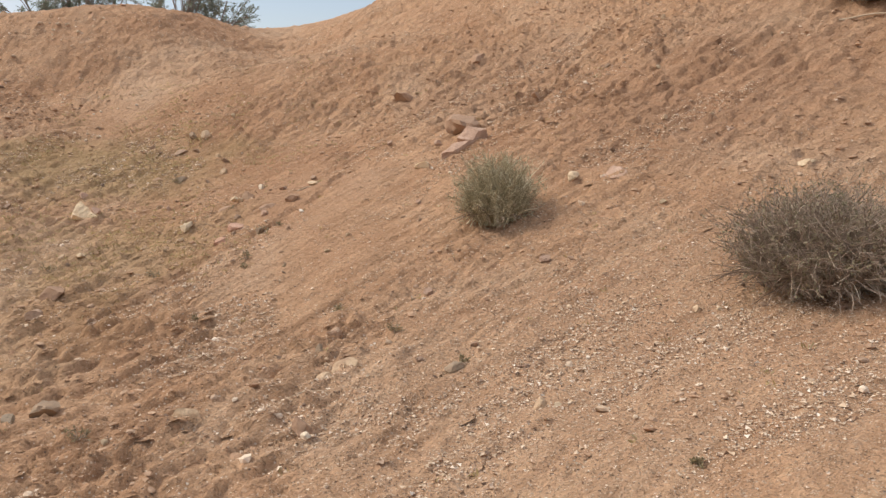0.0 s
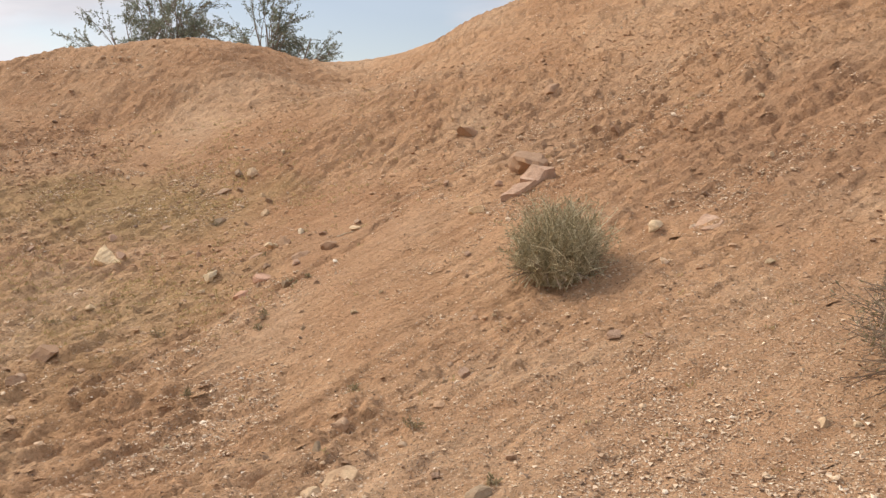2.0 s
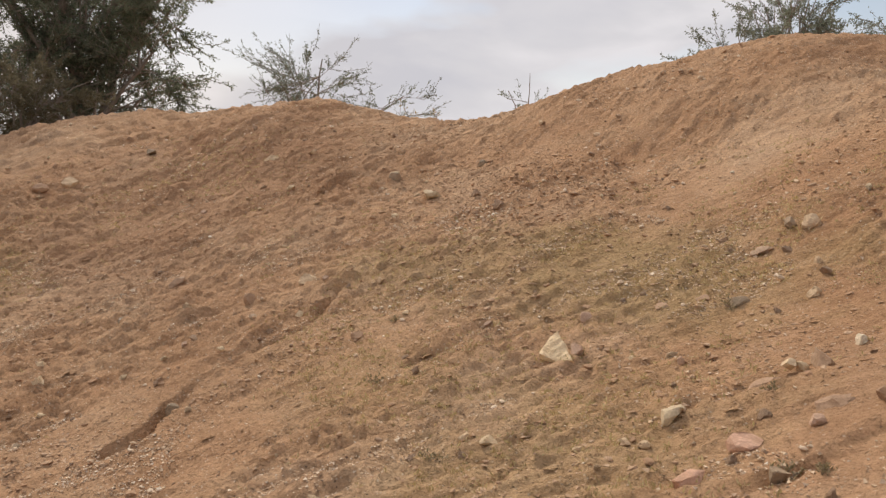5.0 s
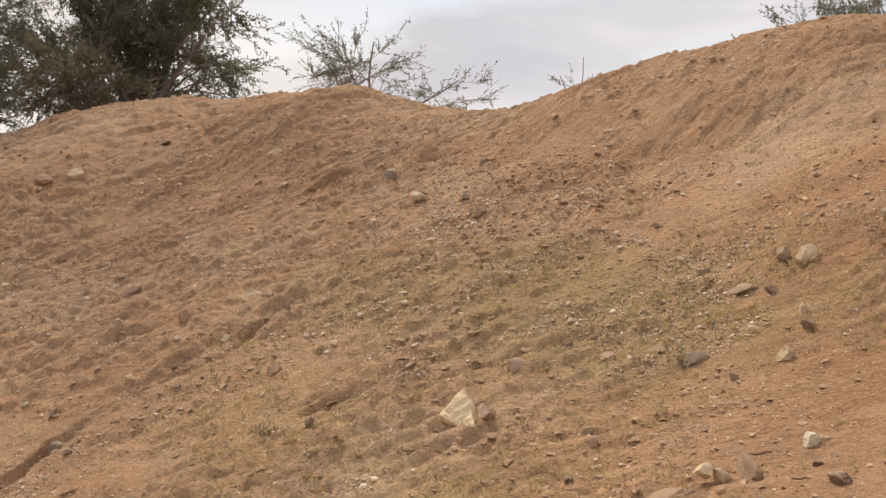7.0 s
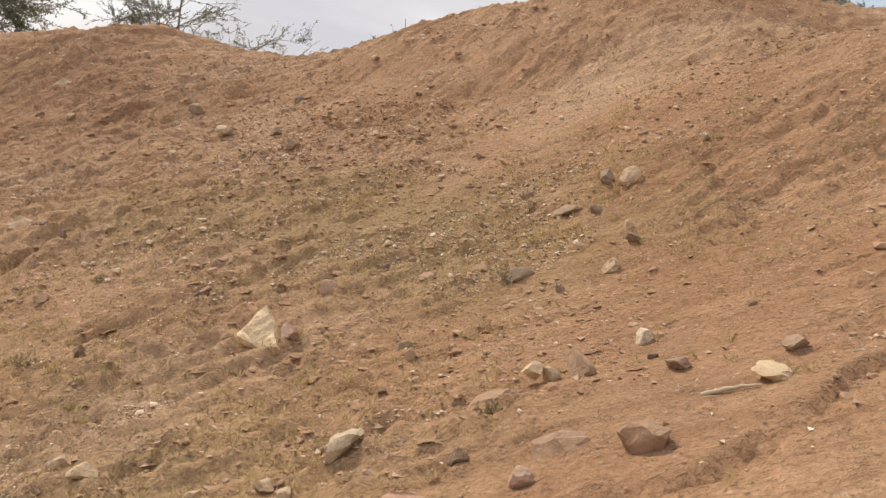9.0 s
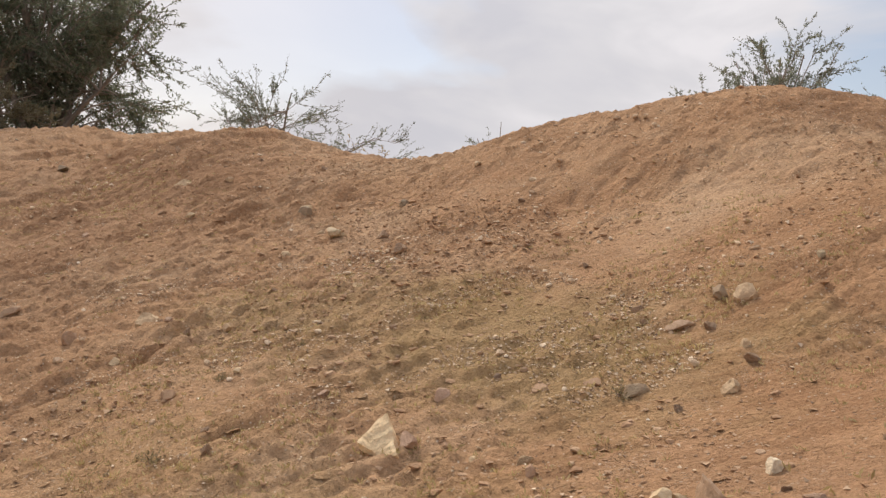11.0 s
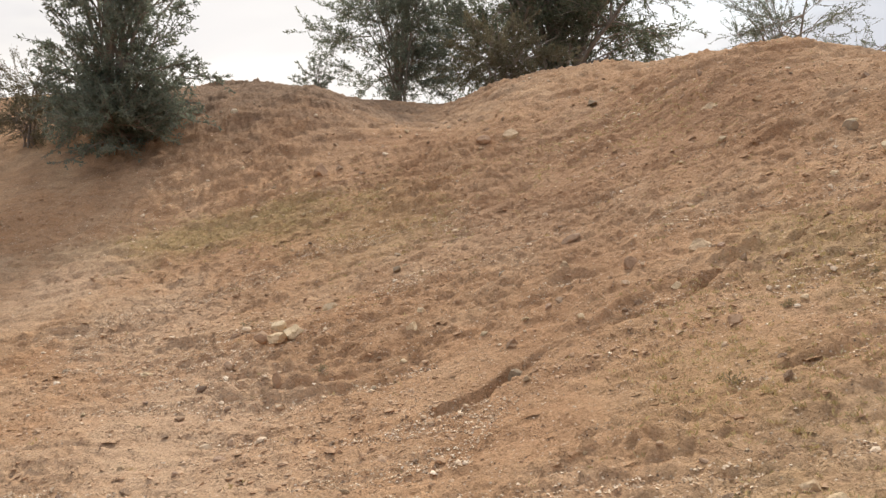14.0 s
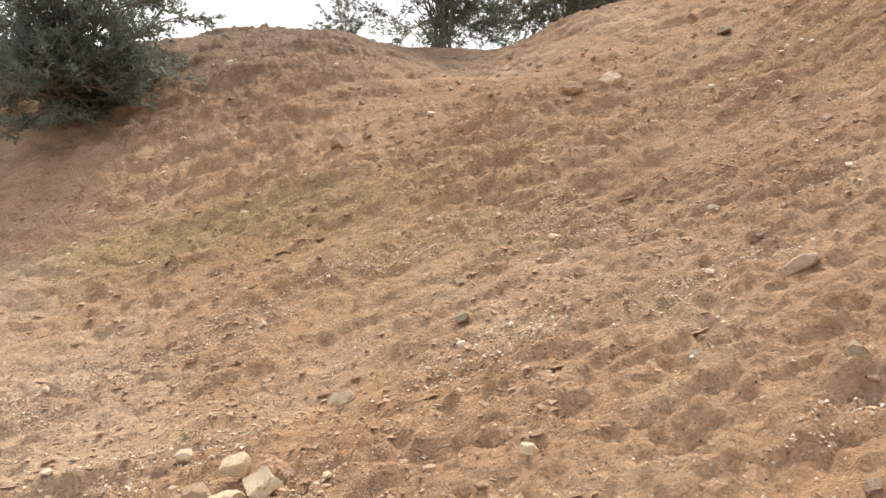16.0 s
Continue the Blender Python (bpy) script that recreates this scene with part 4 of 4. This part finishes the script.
# ---- plants ----
def rods(lines, radii, sides=3):
    """Many tapered rods at once: lines (n, k, 3), radii (n, k)."""
    n, k, _ = lines.shape
    along = np.gradient(lines, axis=1)
    along /= np.linalg.norm(along, axis=2, keepdims=True) + 1e-9
    ref = np.where(np.abs(along[..., 2:3]) > 0.9, np.array([1.0, 0, 0]), np.array([0, 0, 1.0]))
    u = np.cross(along, ref)
    u /= np.linalg.norm(u, axis=2, keepdims=True) + 1e-9
    w = np.cross(along, u)
    ang = np.arange(sides) * 2 * math.pi / sides
    ring = u[:, :, None] * np.cos(ang)[None, None, :, None] + w[:, :, None] * np.sin(ang)[None, None, :, None]
    v = lines[:, :, None] + ring * radii[:, :, None, None]
    i = np.arange(n * k * sides).reshape(n, k, sides)
    j = np.roll(i, -1, axis=2)
    q = np.stack([i[:, :-1], j[:, :-1], j[:, 1:], i[:, 1:]], -1).reshape(-1, 4)
    return v.reshape(-1, 3), q


def curves(rng, start, way, length, k=5, bend=0.35, lift=0.0):
    """Bent lines that set out from start along way."""
    n = len(start)
    way = way / (np.linalg.norm(way, axis=1, keepdims=True) + 1e-9)
    pts = [start]
    for s in range(k - 1):
        way = way + rng.normal(0, bend / (k - 1) ** 0.5, (n, 3)) + np.array([0, 0, lift / (k - 1)])
        way /= np.linalg.norm(way, axis=1, keepdims=True) + 1e-9
        pts.append(pts[-1] + way * (length / (k - 1))[:, None])
    return np.stack(pts, 1)


def along(rng, lines, per, lo, hi):
    """Places on each line, and the line's way there."""
    n, k, _ = lines.shape
    who = np.repeat(np.arange(n), per)
    t = rng.uniform(lo, hi, len(who)) * (k - 1)
    i = np.minimum(t.astype(int), k - 2)
    f = (t - i)[:, None]
    a, b = lines[who, i], lines[who, i + 1]
    way = b - a
    return a + (b - a) * f, way / (np.linalg.norm(way, axis=1, keepdims=True) + 1e-9), who


def leaves(rng, at, way, size, wide=0.30):
    """Small pointed leaf blades, each a bent pair of triangles."""
    n = len(at)
    d = way + rng.normal(0, 0.75, (n, 3))
    d /= np.linalg.norm(d, axis=1, keepdims=True) + 1e-9
    side = np.cross(d, rng.normal(size=(n, 3)))
    side /= np.linalg.norm(side, axis=1, keepdims=True) + 1e-9
    s = (size * rng.uniform(0.6, 1.3, n))[:, None]
    v = np.stack([at, at + d * s * 0.5 + side * s * wide / 2, at + d * s, at + d * s * 0.5 - side * s * wide / 2], 1)
    i = np.arange(n)[:, None] * 4
    return v.reshape(-1, 3), i + np.array([0, 1, 2, 3])


def joined(*pieces):
    vs, fs, n = [], [], 0
    for v, f in pieces:
        vs.append(v)
        fs.append(f + n)
        n += len(v)
    return np.concatenate(vs), np.concatenate(fs)


def ball_ways(rng, n, low=0.0):
    z = rng.uniform(low, 1, n)
    a = rng.uniform(0, 2 * math.pi, n)
    r = np.sqrt(np.maximum(1 - z * z, 0))
    return np.stack([r * np.cos(a), r * np.sin(a), z], 1)


def shrub(x, y, wide, high, seed, twig, leaf, label, twigs=620, leafy=9000, fat=0.0042, sprawl=40):
    """A dense cushion of bent twigs that rise from one root."""
    rng = np.random.default_rng(seed)
    root = new("shrub")
    root.location = (x, y, z_at(x, y) - 0.03)
    tagged(root, label, "shrub")
    lump = 1 + 0.16 * np.sin(rng.uniform(0, 6, 3)[None] + 3 * ball_ways(rng, twigs, 0.02))
    ends = ball_ways(rng, twigs, -0.7) * np.array([wide / 2, wide / 2, high * 0.54]) * rng.uniform(0.62, 0.98, (twigs, 1)) * lump
    ends[:, 2] += high * 0.46
    start = rng.normal(0, 1, (twigs, 3)) * np.array([wide * 0.10, wide * 0.10, 0])
    start[:, 2] = 0.0
    t = np.linspace(0, 1, 6)[None, :, None]
    sag = np.stack([ends[:, 0] * 0.45, ends[:, 1] * 0.45, ends[:, 2] * 0.55], 1)
    main = start[:, None] * (1 - t) ** 2 + 2 * t * (1 - t) * (start + sag)[:, None] + t**2 * ends[:, None]
    main += rng.normal(0, 0.026, main.shape) * np.linspace(0, 1, 6)[None, :, None]
    # a few long pale stems that sprawl over the ground
    turn = rng.uniform(0, 2 * math.pi, sprawl)
    flat = np.stack([np.cos(turn), np.sin(turn), 0.25 + 0 * turn], 1)
    creep = curves(rng, flat * np.array([0.25, 0.25, 0.0]) * wide + np.array([0, 0, 0.10]), flat, rng.uniform(0.20, 0.36, sprawl) * wide, 6, 0.45, -0.55)
    stems = rods(main, np.linspace(fat, fat * 0.45, 6)[None] * rng.uniform(0.7, 1.3, (twigs, 1)))
    at, way, _ = along(rng, main, 5, 0.35, 1.0)
    side = curves(rng, at, 0.7 * way + rng.normal(0, 0.85, at.shape), rng.uniform(0.10, 0.30, len(at)) * wide * 0.55, 3, 0.8)
    fine = rods(side, np.linspace(fat * 0.5, fat * 0.22, 3)[None] * np.ones((len(at), 1)))
    at2, way2, _ = along(rng, side, 2, 0.3, 1.0)
    tips = curves(rng, at2, way2 + rng.normal(0, 0.8, at2.shape), rng.uniform(0.05, 0.12, len(at2)) * wide * 0.6, 2, 0.4)
    tiny = rods(tips, np.linspace(fat * 0.34, fat * 0.16, 2)[None] * np.ones((len(at2), 1)))
    tagged(part("sprawling_stem", mesh_from("sprawling_stem", *rods(creep, np.linspace(fat * 1.1, fat * 0.5, 6)[None] * np.ones((sprawl, 1))), DRY_TWIG), root), kind="stuff")
    tagged(part("stem_mass", mesh_from("stem_mass", *stems, twig), root), kind="stuff")
    tagged(part("twig_mass", mesh_from("twig_mass", *joined(fine, tiny), twig), root), kind="stuff")
    if leafy:
        pick = rng.integers(0, len(side), leafy)
        at3, way3, _ = along(rng, side[pick], 1, 0.3, 1.0)
        tagged(part("foliage", mesh_from("foliage", *leaves(rng, at3, way3, 0.026 * np.ones(leafy), 0.3), leaf), root), kind="stuff")
    return root


shrub(0.46, 7.27, 0.82, 0.67, 51, GREEN_TWIG, SAGE_LEAF, "round olive-green dry desert shrub on the bank", 640, 3400, 0.0040, 30)
shrub(2.30, 4.92, 1.28, 0.70, 52, DRY_TWIG, SAGE_LEAF, "wide grey-brown twiggy dry shrub on the gravel", 950, 15000, 0.0035, 90)
shrub(5.09, 10.03, 1.35, 0.75, 53, DRY_TWIG, SAGE_LEAF, "dark dry shrub high on the bank", 320, 3000, 0.005)


def tree(name, x, y, high, crowns, seed, leaf, label, stems=4, limbs=46, twigs=13, sprays=8, blades=8, blade=0.085, low=0.12, fat=0.11, spiky=1.0, category="tree", shoots=0, reach=0.2):
    """A many-stemmed acacia. crowns: (dx, dy, z of the middle, radius, half height, share)."""
    rng = np.random.default_rng(seed)
    root = new(name)
    root.location = (x, y, z_at(x, y) - 0.05)
    tagged(root, label, category)
    mid = np.array([c[:3] for c in crowns], float)
    size = np.array([(c[3], c[3], c[4]) for c in crowns], float)
    share = np.array([c[5] for c in crowns], float)
    # stems towards the crowns
    to = np.arange(stems) % len(crowns)
    end = mid[to] + rng.normal(0, 0.3, (stems, 3)) * size[to] + np.array([0, 0, 0.3]) * size[to]
    t = np.linspace(0, 1, 7)[None, :, None]
    foot = rng.normal(0, 0.12, (stems, 3)) * np.array([1, 1, 0])
    knee = foot + (end - foot) * np.array([0.25, 0.25, 0.6])
    trunk = foot[:, None] * (1 - t) ** 2 + 2 * t * (1 - t) * knee[:, None] + t**2 * end[:, None]
    trunk += rng.normal(0, 0.05, trunk.shape) * t
    girth = np.linspace(fat, fat * 0.25, 7)[None] * rng.uniform(0.6, 1.1, (stems, 1))
    for k in range(stems):
        part("trunk", mesh_from("trunk", *rods(trunk[k : k + 1], girth[k : k + 1], 7), BARK, flat=False), root)
    # limbs reach through the crown
    who = rng.choice(len(crowns), limbs, p=share / share.sum())
    goal = mid[who] + ball_ways(rng, limbs, -0.75) * size[who] * rng.uniform(0.45, 0.95, (limbs, 1)) ** 0.7
    stem_of = np.array([rng.choice(np.flatnonzero(to == w)) if (to == w).any() else rng.integers(stems) for w in who])
    s = rng.uniform(low, 0.85, limbs) * 6
    i = np.minimum(s.astype(int), 5)
    begin = trunk[stem_of, i] + (trunk[stem_of, i + 1] - trunk[stem_of, i]) * (s - i)[:, None]
    bow = (begin + goal) / 2 + np.array([0, 0, 0.18]) * np.linalg.norm(goal - begin, axis=1)[:, None] + rng.normal(0, 0.15, (limbs, 3))
    limb = begin[:, None] * (1 - t) ** 2 + 2 * t * (1 - t) * bow[:, None] + t**2 * goal[:, None]
    girth = np.linspace(fat * 0.36, fat * 0.09, 7)[None] * rng.uniform(0.6, 1.2, (limbs, 1))
    for k in range(limbs):
        part("limb", mesh_from("limb", *rods(limb[k : k + 1], girth[k : k + 1], 5), BARK, flat=False), root)
    # twigs, and sprays of leaves on them
    at, way, _ = along(rng, limb, twigs, 0.25, 1.0)
    home = mid[np.repeat(who, twigs)]
    out = at - home
    out /= np.linalg.norm(out, axis=1, keepdims=True) + 1e-9
    twig = curves(rng, at, 0.5 * way + 0.8 * out + rng.normal(0, 0.32, at.shape), rng.uniform(0.35, 1.3, len(at)) * high * 0.105 * spiky, 5, 0.30, 0.12)
    at2, way2, _ = along(rng, twig, sprays, 0.15, 1.0)
    spray = curves(rng, at2, 0.8 * way2 + rng.normal(0, 0.45, at2.shape), rng.uniform(0.4, 1.2, len(at2)) * high * 0.026 * spiky, 2, 0.2, 0.1)
    fine = rods(twig[:, ::2], np.linspace(fat * 0.10, fat * 0.05, 3)[None] * np.ones((len(twig), 1)))
    at3, way3, _ = along(rng, spray, blades, 0.0, 1.05)
    at6, way6, _ = along(rng, twig, 12, 0.2, 1.0)
    foliage = joined(leaves(rng, at3, way3, 0.85 * blade * np.ones(len(at3)), 0.38), leaves(rng, at6, way6, 0.8 * blade * np.ones(len(at6)), 0.36))
    if shoots:
        # long feathery shoots that stand out of the crown
        pick = rng.integers(0, limbs, shoots)
        out = limb[pick, -1] - mid[who[pick]]
        out /= np.linalg.norm(out, axis=1, keepdims=True) + 1e-9
        shoot = curves(rng, limb[pick, -1], out * np.array([1, 1, 0.55]) + rng.normal(0, 0.25, out.shape), rng.uniform(0.5, 1.1, shoots) * high * reach, 6, 0.3, 0.15)
        fine = joined(fine, rods(shoot, np.linspace(fat * 0.10, fat * 0.04, 6)[None] * np.ones((shoots, 1))))
        at4, way4, _ = along(rng, shoot, 5, 0.15, 0.95)
        small = curves(rng, at4, way4 + rng.normal(0, 0.5, at4.shape), rng.uniform(0.3, 1.0, len(at4)) * high * reach * 0.24, 3, 0.3)
        fine = joined(fine, rods(small, np.linspace(fat * 0.06, fat * 0.03, 3)[None] * np.ones((len(small), 1))))
        for line, many in ((shoot, 40), (small, 12)):
            at5, way5, _ = along(rng, line, many, 0.05, 1.0)
            foliage = joined(foliage, leaves(rng, at5, way5, 0.8 * blade * np.ones(len(at5))))
    tagged(part("twig_mass", mesh_from("twig_mass", *fine, BARK), root), kind="stuff")
    tagged(part("crown", mesh_from("crown", *foliage, leaf), root), kind="stuff")
    return root


def stick(line, thick, seed, label):
    rng = np.random.default_rng(seed)
    pts = np.array([(x, y, z_at(x, y) + thick * 0.8 + lift) for x, y, lift in line])[None]
    t = np.linspace(0, len(line) - 1, 9)
    i = np.minimum(t.astype(int), len(line) - 2)
    pts = pts[:, i] + (pts[:, i + 1] - pts[:, i]) * (t - i)[None, :, None] + rng.normal(0, thick * 0.25, (1, 9, 3))
    ob = new("dry_stick", mesh_from("dry_stick", *rods(pts, np.linspace(thick, thick * 0.4, 9)[None], 6), DRY_WOOD, flat=False))
    tagged(ob, label, "stick")


stick(((-1.62, 9.25, -0.006), (-1.54, 9.29, 0.004), (-1.47, 9.32, -0.002)), 0.009, 91, "pale dry stick beside a pale rock")
stick(((-0.95, 4.78, 0.0), (-0.85, 4.79, 0.012), (-0.72, 4.79, 0.0)), 0.005, 92, "thin pale dry twig on the gravel")
stick(((4.50, 9.72, 0.0), (4.82, 9.62, 0.05), (5.06, 9.46, 0.03), (5.14, 9.20, 0.0)), 0.014, 93, "long pale dry branch lying below the dark shrub")

# large dark tree behind the bank, a lighter one beside it
tree("acacia_tree", -29.7, 14.85, 9.0, ((0, 0, 4.4, 3.4, 3.0, 5), (0.3, 0.7, 6.6, 2.7, 1.9, 4), (-0.4, -2.0, 3.0, 2.3, 2.4, 3), (0.6, 2.2, 3.4, 2.1, 2.4, 4), (0.6, 2.6, 5.3, 1.7, 1.6, 2.6), (-0.8, -3.4, 7.4, 1.5, 0.8, 1.0), (-0.4, -1.6, 7.2, 1.6, 1.0, 1.2)), 61, ACACIA_LEAF,
     "large dense dark green acacia tree behind the bank", 7, 124, 13, 7, 6, 0.13, 0.05, 0.15, 1.35, shoots=300, reach=0.17)
tree("acacia_tree", -28.8, 9.05, 7.2, ((0, 0.2, 1.3, 2.1, 1.0, 3), (0, -0.6, 2.9, 2.3, 1.4, 4), (0.1, 0.7, 4.0, 2.1, 1.5, 4), (0, -0.9, 5.0, 1.4, 1.0, 1.6), (0, 1.0, 5.5, 1.2, 0.9, 1.4)), 62, GREY_LEAF,
     "open grey-green acacia tree with many thin stems behind the bank", 10, 80, 12, 7, 7, 0.10, 0.06, 0.055, 1.3, shoots=130, reach=0.2)
tree("acacia_tree", -24.0, 20.3, 4.6, ((0.6, -2.2, 2.0, 1.2, 0.9, 1.5), (0.2, -0.3, 3.0, 1.8, 1.5, 4), (0.5, 2.9, 2.0, 1.7, 1.0, 2)), 63, GREY_LEAF,
     "low spreading grey-green acacia behind the saddle", 6, 36, 9, 5, 8, 0.072, 0.1, 0.07, 1.6, shoots=60, reach=0.3)
tree("acacia_tree", -12.6, 29.5, 7.0, ((-1.3, -0.6, 4.7, 1.5, 1.7, 3), (0.4, 0.2, 5.4, 1.6, 1.9, 4), (1.6, 0.6, 4.6, 1.0, 1.3, 1.5)), 64, GREY_LEAF,
     "bushy grey-green acacia behind the rounded hump", 6, 56, 10, 7, 5, 0.098, 0.2, 0.09, 1.1, shoots=70, reach=0.17)
tree("acacia_tree", -10.3, 35.5, 7.6, ((-0.5, 0, 5.9, 1.5, 1.8, 3), (1.3, 0.3, 4.9, 1.1, 1.0, 2)), 65, GREY_LEAF,
     "smaller grey-green acacia farther behind the hump", 5, 42, 10, 7, 5, 0.102, 0.2, 0.09, 1.0, shoots=40, reach=0.15)
tree("acacia_tree", -18.6, 2.3, 6.6, ((0, 0.1, 0.6, 1.5, 0.65, 4), (0, 0.2, 1.8, 1.6, 1.2, 4), (0, 0.2, 3.4, 1.65, 1.5, 4), (0, 0.1, 5.2, 1.5, 1.5, 4), (0.8, -0.1, 0.1, 1.1, 0.6, 4.5), (0.5, -0.3, 0.7, 1.0, 0.8, 2.6), (-0.2, 0.8, 1.2, 0.8, 0.8, 1.6)), 66, GREY_LEAF,
     "dense grey-green bushy tree on the far bank, leafy to the ground", 8, 120, 12, 6, 8, 0.082, 0.0, 0.09, 0.9, shoots=140, reach=0.13)
tree("dry_shrub", -19.0, 0.5, 2.2, ((0, 0, 0.7, 0.8, 0.75, 2), (0, 0, 1.3, 0.75, 0.7, 1)), 67, OLIVE_LEAF, "brown dry shrub beside the bushy grey-green tree", 9, 60, 11, 6, 3, 0.045, 0.05, 0.022, 1.2, "shrub", shoots=30, reach=0.2)
tree("dry_shrub", -24.6, 11.3, 3.4, ((0, 0, 1.5, 1.7, 1.5, 3), (0.2, 1.2, 1.2, 1.3, 1.2, 2)), 74, OLIVE_LEAF, "olive-brown half-dry bush in front of the dark acacia", 6, 46, 10, 7, 7, 0.07, 0.05, 0.04, 1.1, "shrub", shoots=40, reach=0.2)
tree("young_acacia", -26.8, 6.25, 1.6, ((0, 0, 0.85, 0.7, 0.7, 1),), 68, GREY_LEAF, "small grey-green shrub on the far crest", 5, 22, 8, 6, 5, 0.05, 0.05, 0.03, 1.2, "shrub")
tree("young_acacia", -16.3, 22.3, 3.4, ((0, 0, 2.4, 0.7, 0.9, 1),), 69, GREY_LEAF, "thin young acacia shoots behind the crest", 4, 10, 6, 5, 5, 0.06, 0.2, 0.04, 1.3)
for k, (x, y) in enumerate(((-13.6, 16.6), (-12.9, 17.0), (-14.4, 16.4))):
    tree("weed_stalk", x, y, 0.7, ((0, 0, 0.35, 0.16, 0.3, 1),), 70 + k, WEED, "thin dry weed stalk on the saddle", 2, 5, 4, 3, 3, 0.03, 0.1, 0.012, 1.5, "weed")


# ---- low weeds ----
WEED_PATCHES = ((-4.8, 11.0, 2.6, 1.2), (-5.4, 8.7, 1.5, 0.6), (-6.8, 10.2, 1.3, 0.8), (-4.0, 12.3, 1.8, 1.0), (-3.2, 8.4, 1.0, 1.0), (-14.1, 4.6, 0.7, 2.6), (-14.2, 4.4, 0.6, 2.3), (-14.0, 5.0, 0.6, 2.2), (-12.8, 7.2, 2.0, 1.4), (-13.5, 11.0, 2.0, 1.5))


def weedy(x, y):
    d = sum(np.exp(-(((x - cx) / rx) ** 2 + ((y - cy) / ry) ** 2)) for cx, cy, rx, ry in WEED_PATCHES)
    return np.clip(d * (0.5 + 1.1 * value_noise(x / 0.5, y / 0.5, 35)) + 0.012, 0, 1)


def build_weeds():
    x, y, rng = scatter(36000, (-17, 2, 3, 14.5), 81, weedy)
    at = np.stack([x, y, ground_height(x, y)], 1)
    n = len(at)
    each = np.repeat(at, 9, axis=0) + rng.normal(0, 0.017, (n * 9, 3)) * np.array([1, 1, 0])
    way = np.array([0, 0, 1.0]) + rng.normal(0, 0.55, (n * 9, 3))
    ob = new("weeds", mesh_from("weeds", *leaves(rng, each, way, rng.uniform(0.018, 0.040, n * 9), 0.28), WEED))
    tagged(ob, "low dry yellow-green weeds sprouting on the bank", "weeds", kind="stuff")


build_weeds()


SPROUTS = ((-1.79, 7.34, 0.10), (-1.99, 6.46, 0.07), (-0.82, 6.24, 0.10), (-0.33, 5.54, 0.12), (-2.31, 9.12, 0.09), (-2.10, 4.52, 0.12),
           (1.03, 3.20, 0.045), (-1.64, 8.24, 0.08), (0.10, 4.83, 0.07), (-1.82, 8.29, 0.10), (-1.81, 7.51, 0.12), (-2.68, 7.53, 0.12),
           (-3.88, 8.03, 0.12), (-5.35, 8.71, 0.13), (-3.38, 10.53, 0.14), (-5.99, 10.12, 0.12), (-7.91, 6.19, 0.13), (-9.97, 5.38, 0.14), (-6.11, 9.53, 0.10))


def weed_sprout(x, y, size, seed):
    """A low tuft of small leaves on a few bent stalks."""
    rng = np.random.default_rng(seed)
    root = new("weed_sprout")
    root.location = (x, y, z_at(x, y) - 0.004)
    tagged(root, "small grey-green weed sprout on the bare earth", "weed", "weed sprouts")
    n = 14
    stalk = curves(rng, rng.normal(0, size * 0.12, (n, 3)) * np.array([1, 1, 0]), ball_ways(rng, n, 0.15), rng.uniform(0.35, 0.75, n) * size, 4, 0.4)
    tagged(part("stalk_mass", mesh_from("stalk_mass", *rods(stalk, np.linspace(0.0022, 0.001, 4)[None] * np.ones((n, 1))), DRY_TWIG), root), kind="stuff")
    at, way, _ = along(rng, stalk, 9, 0.3, 1.0)
    tagged(part("foliage", mesh_from("foliage", *leaves(rng, at, way, 0.022 * np.ones(len(at)), 0.4), SPROUT), root), kind="stuff")


for k, (x, y, size) in enumerate(SPROUTS):
    weed_sprout(x, y, size, 300 + k)
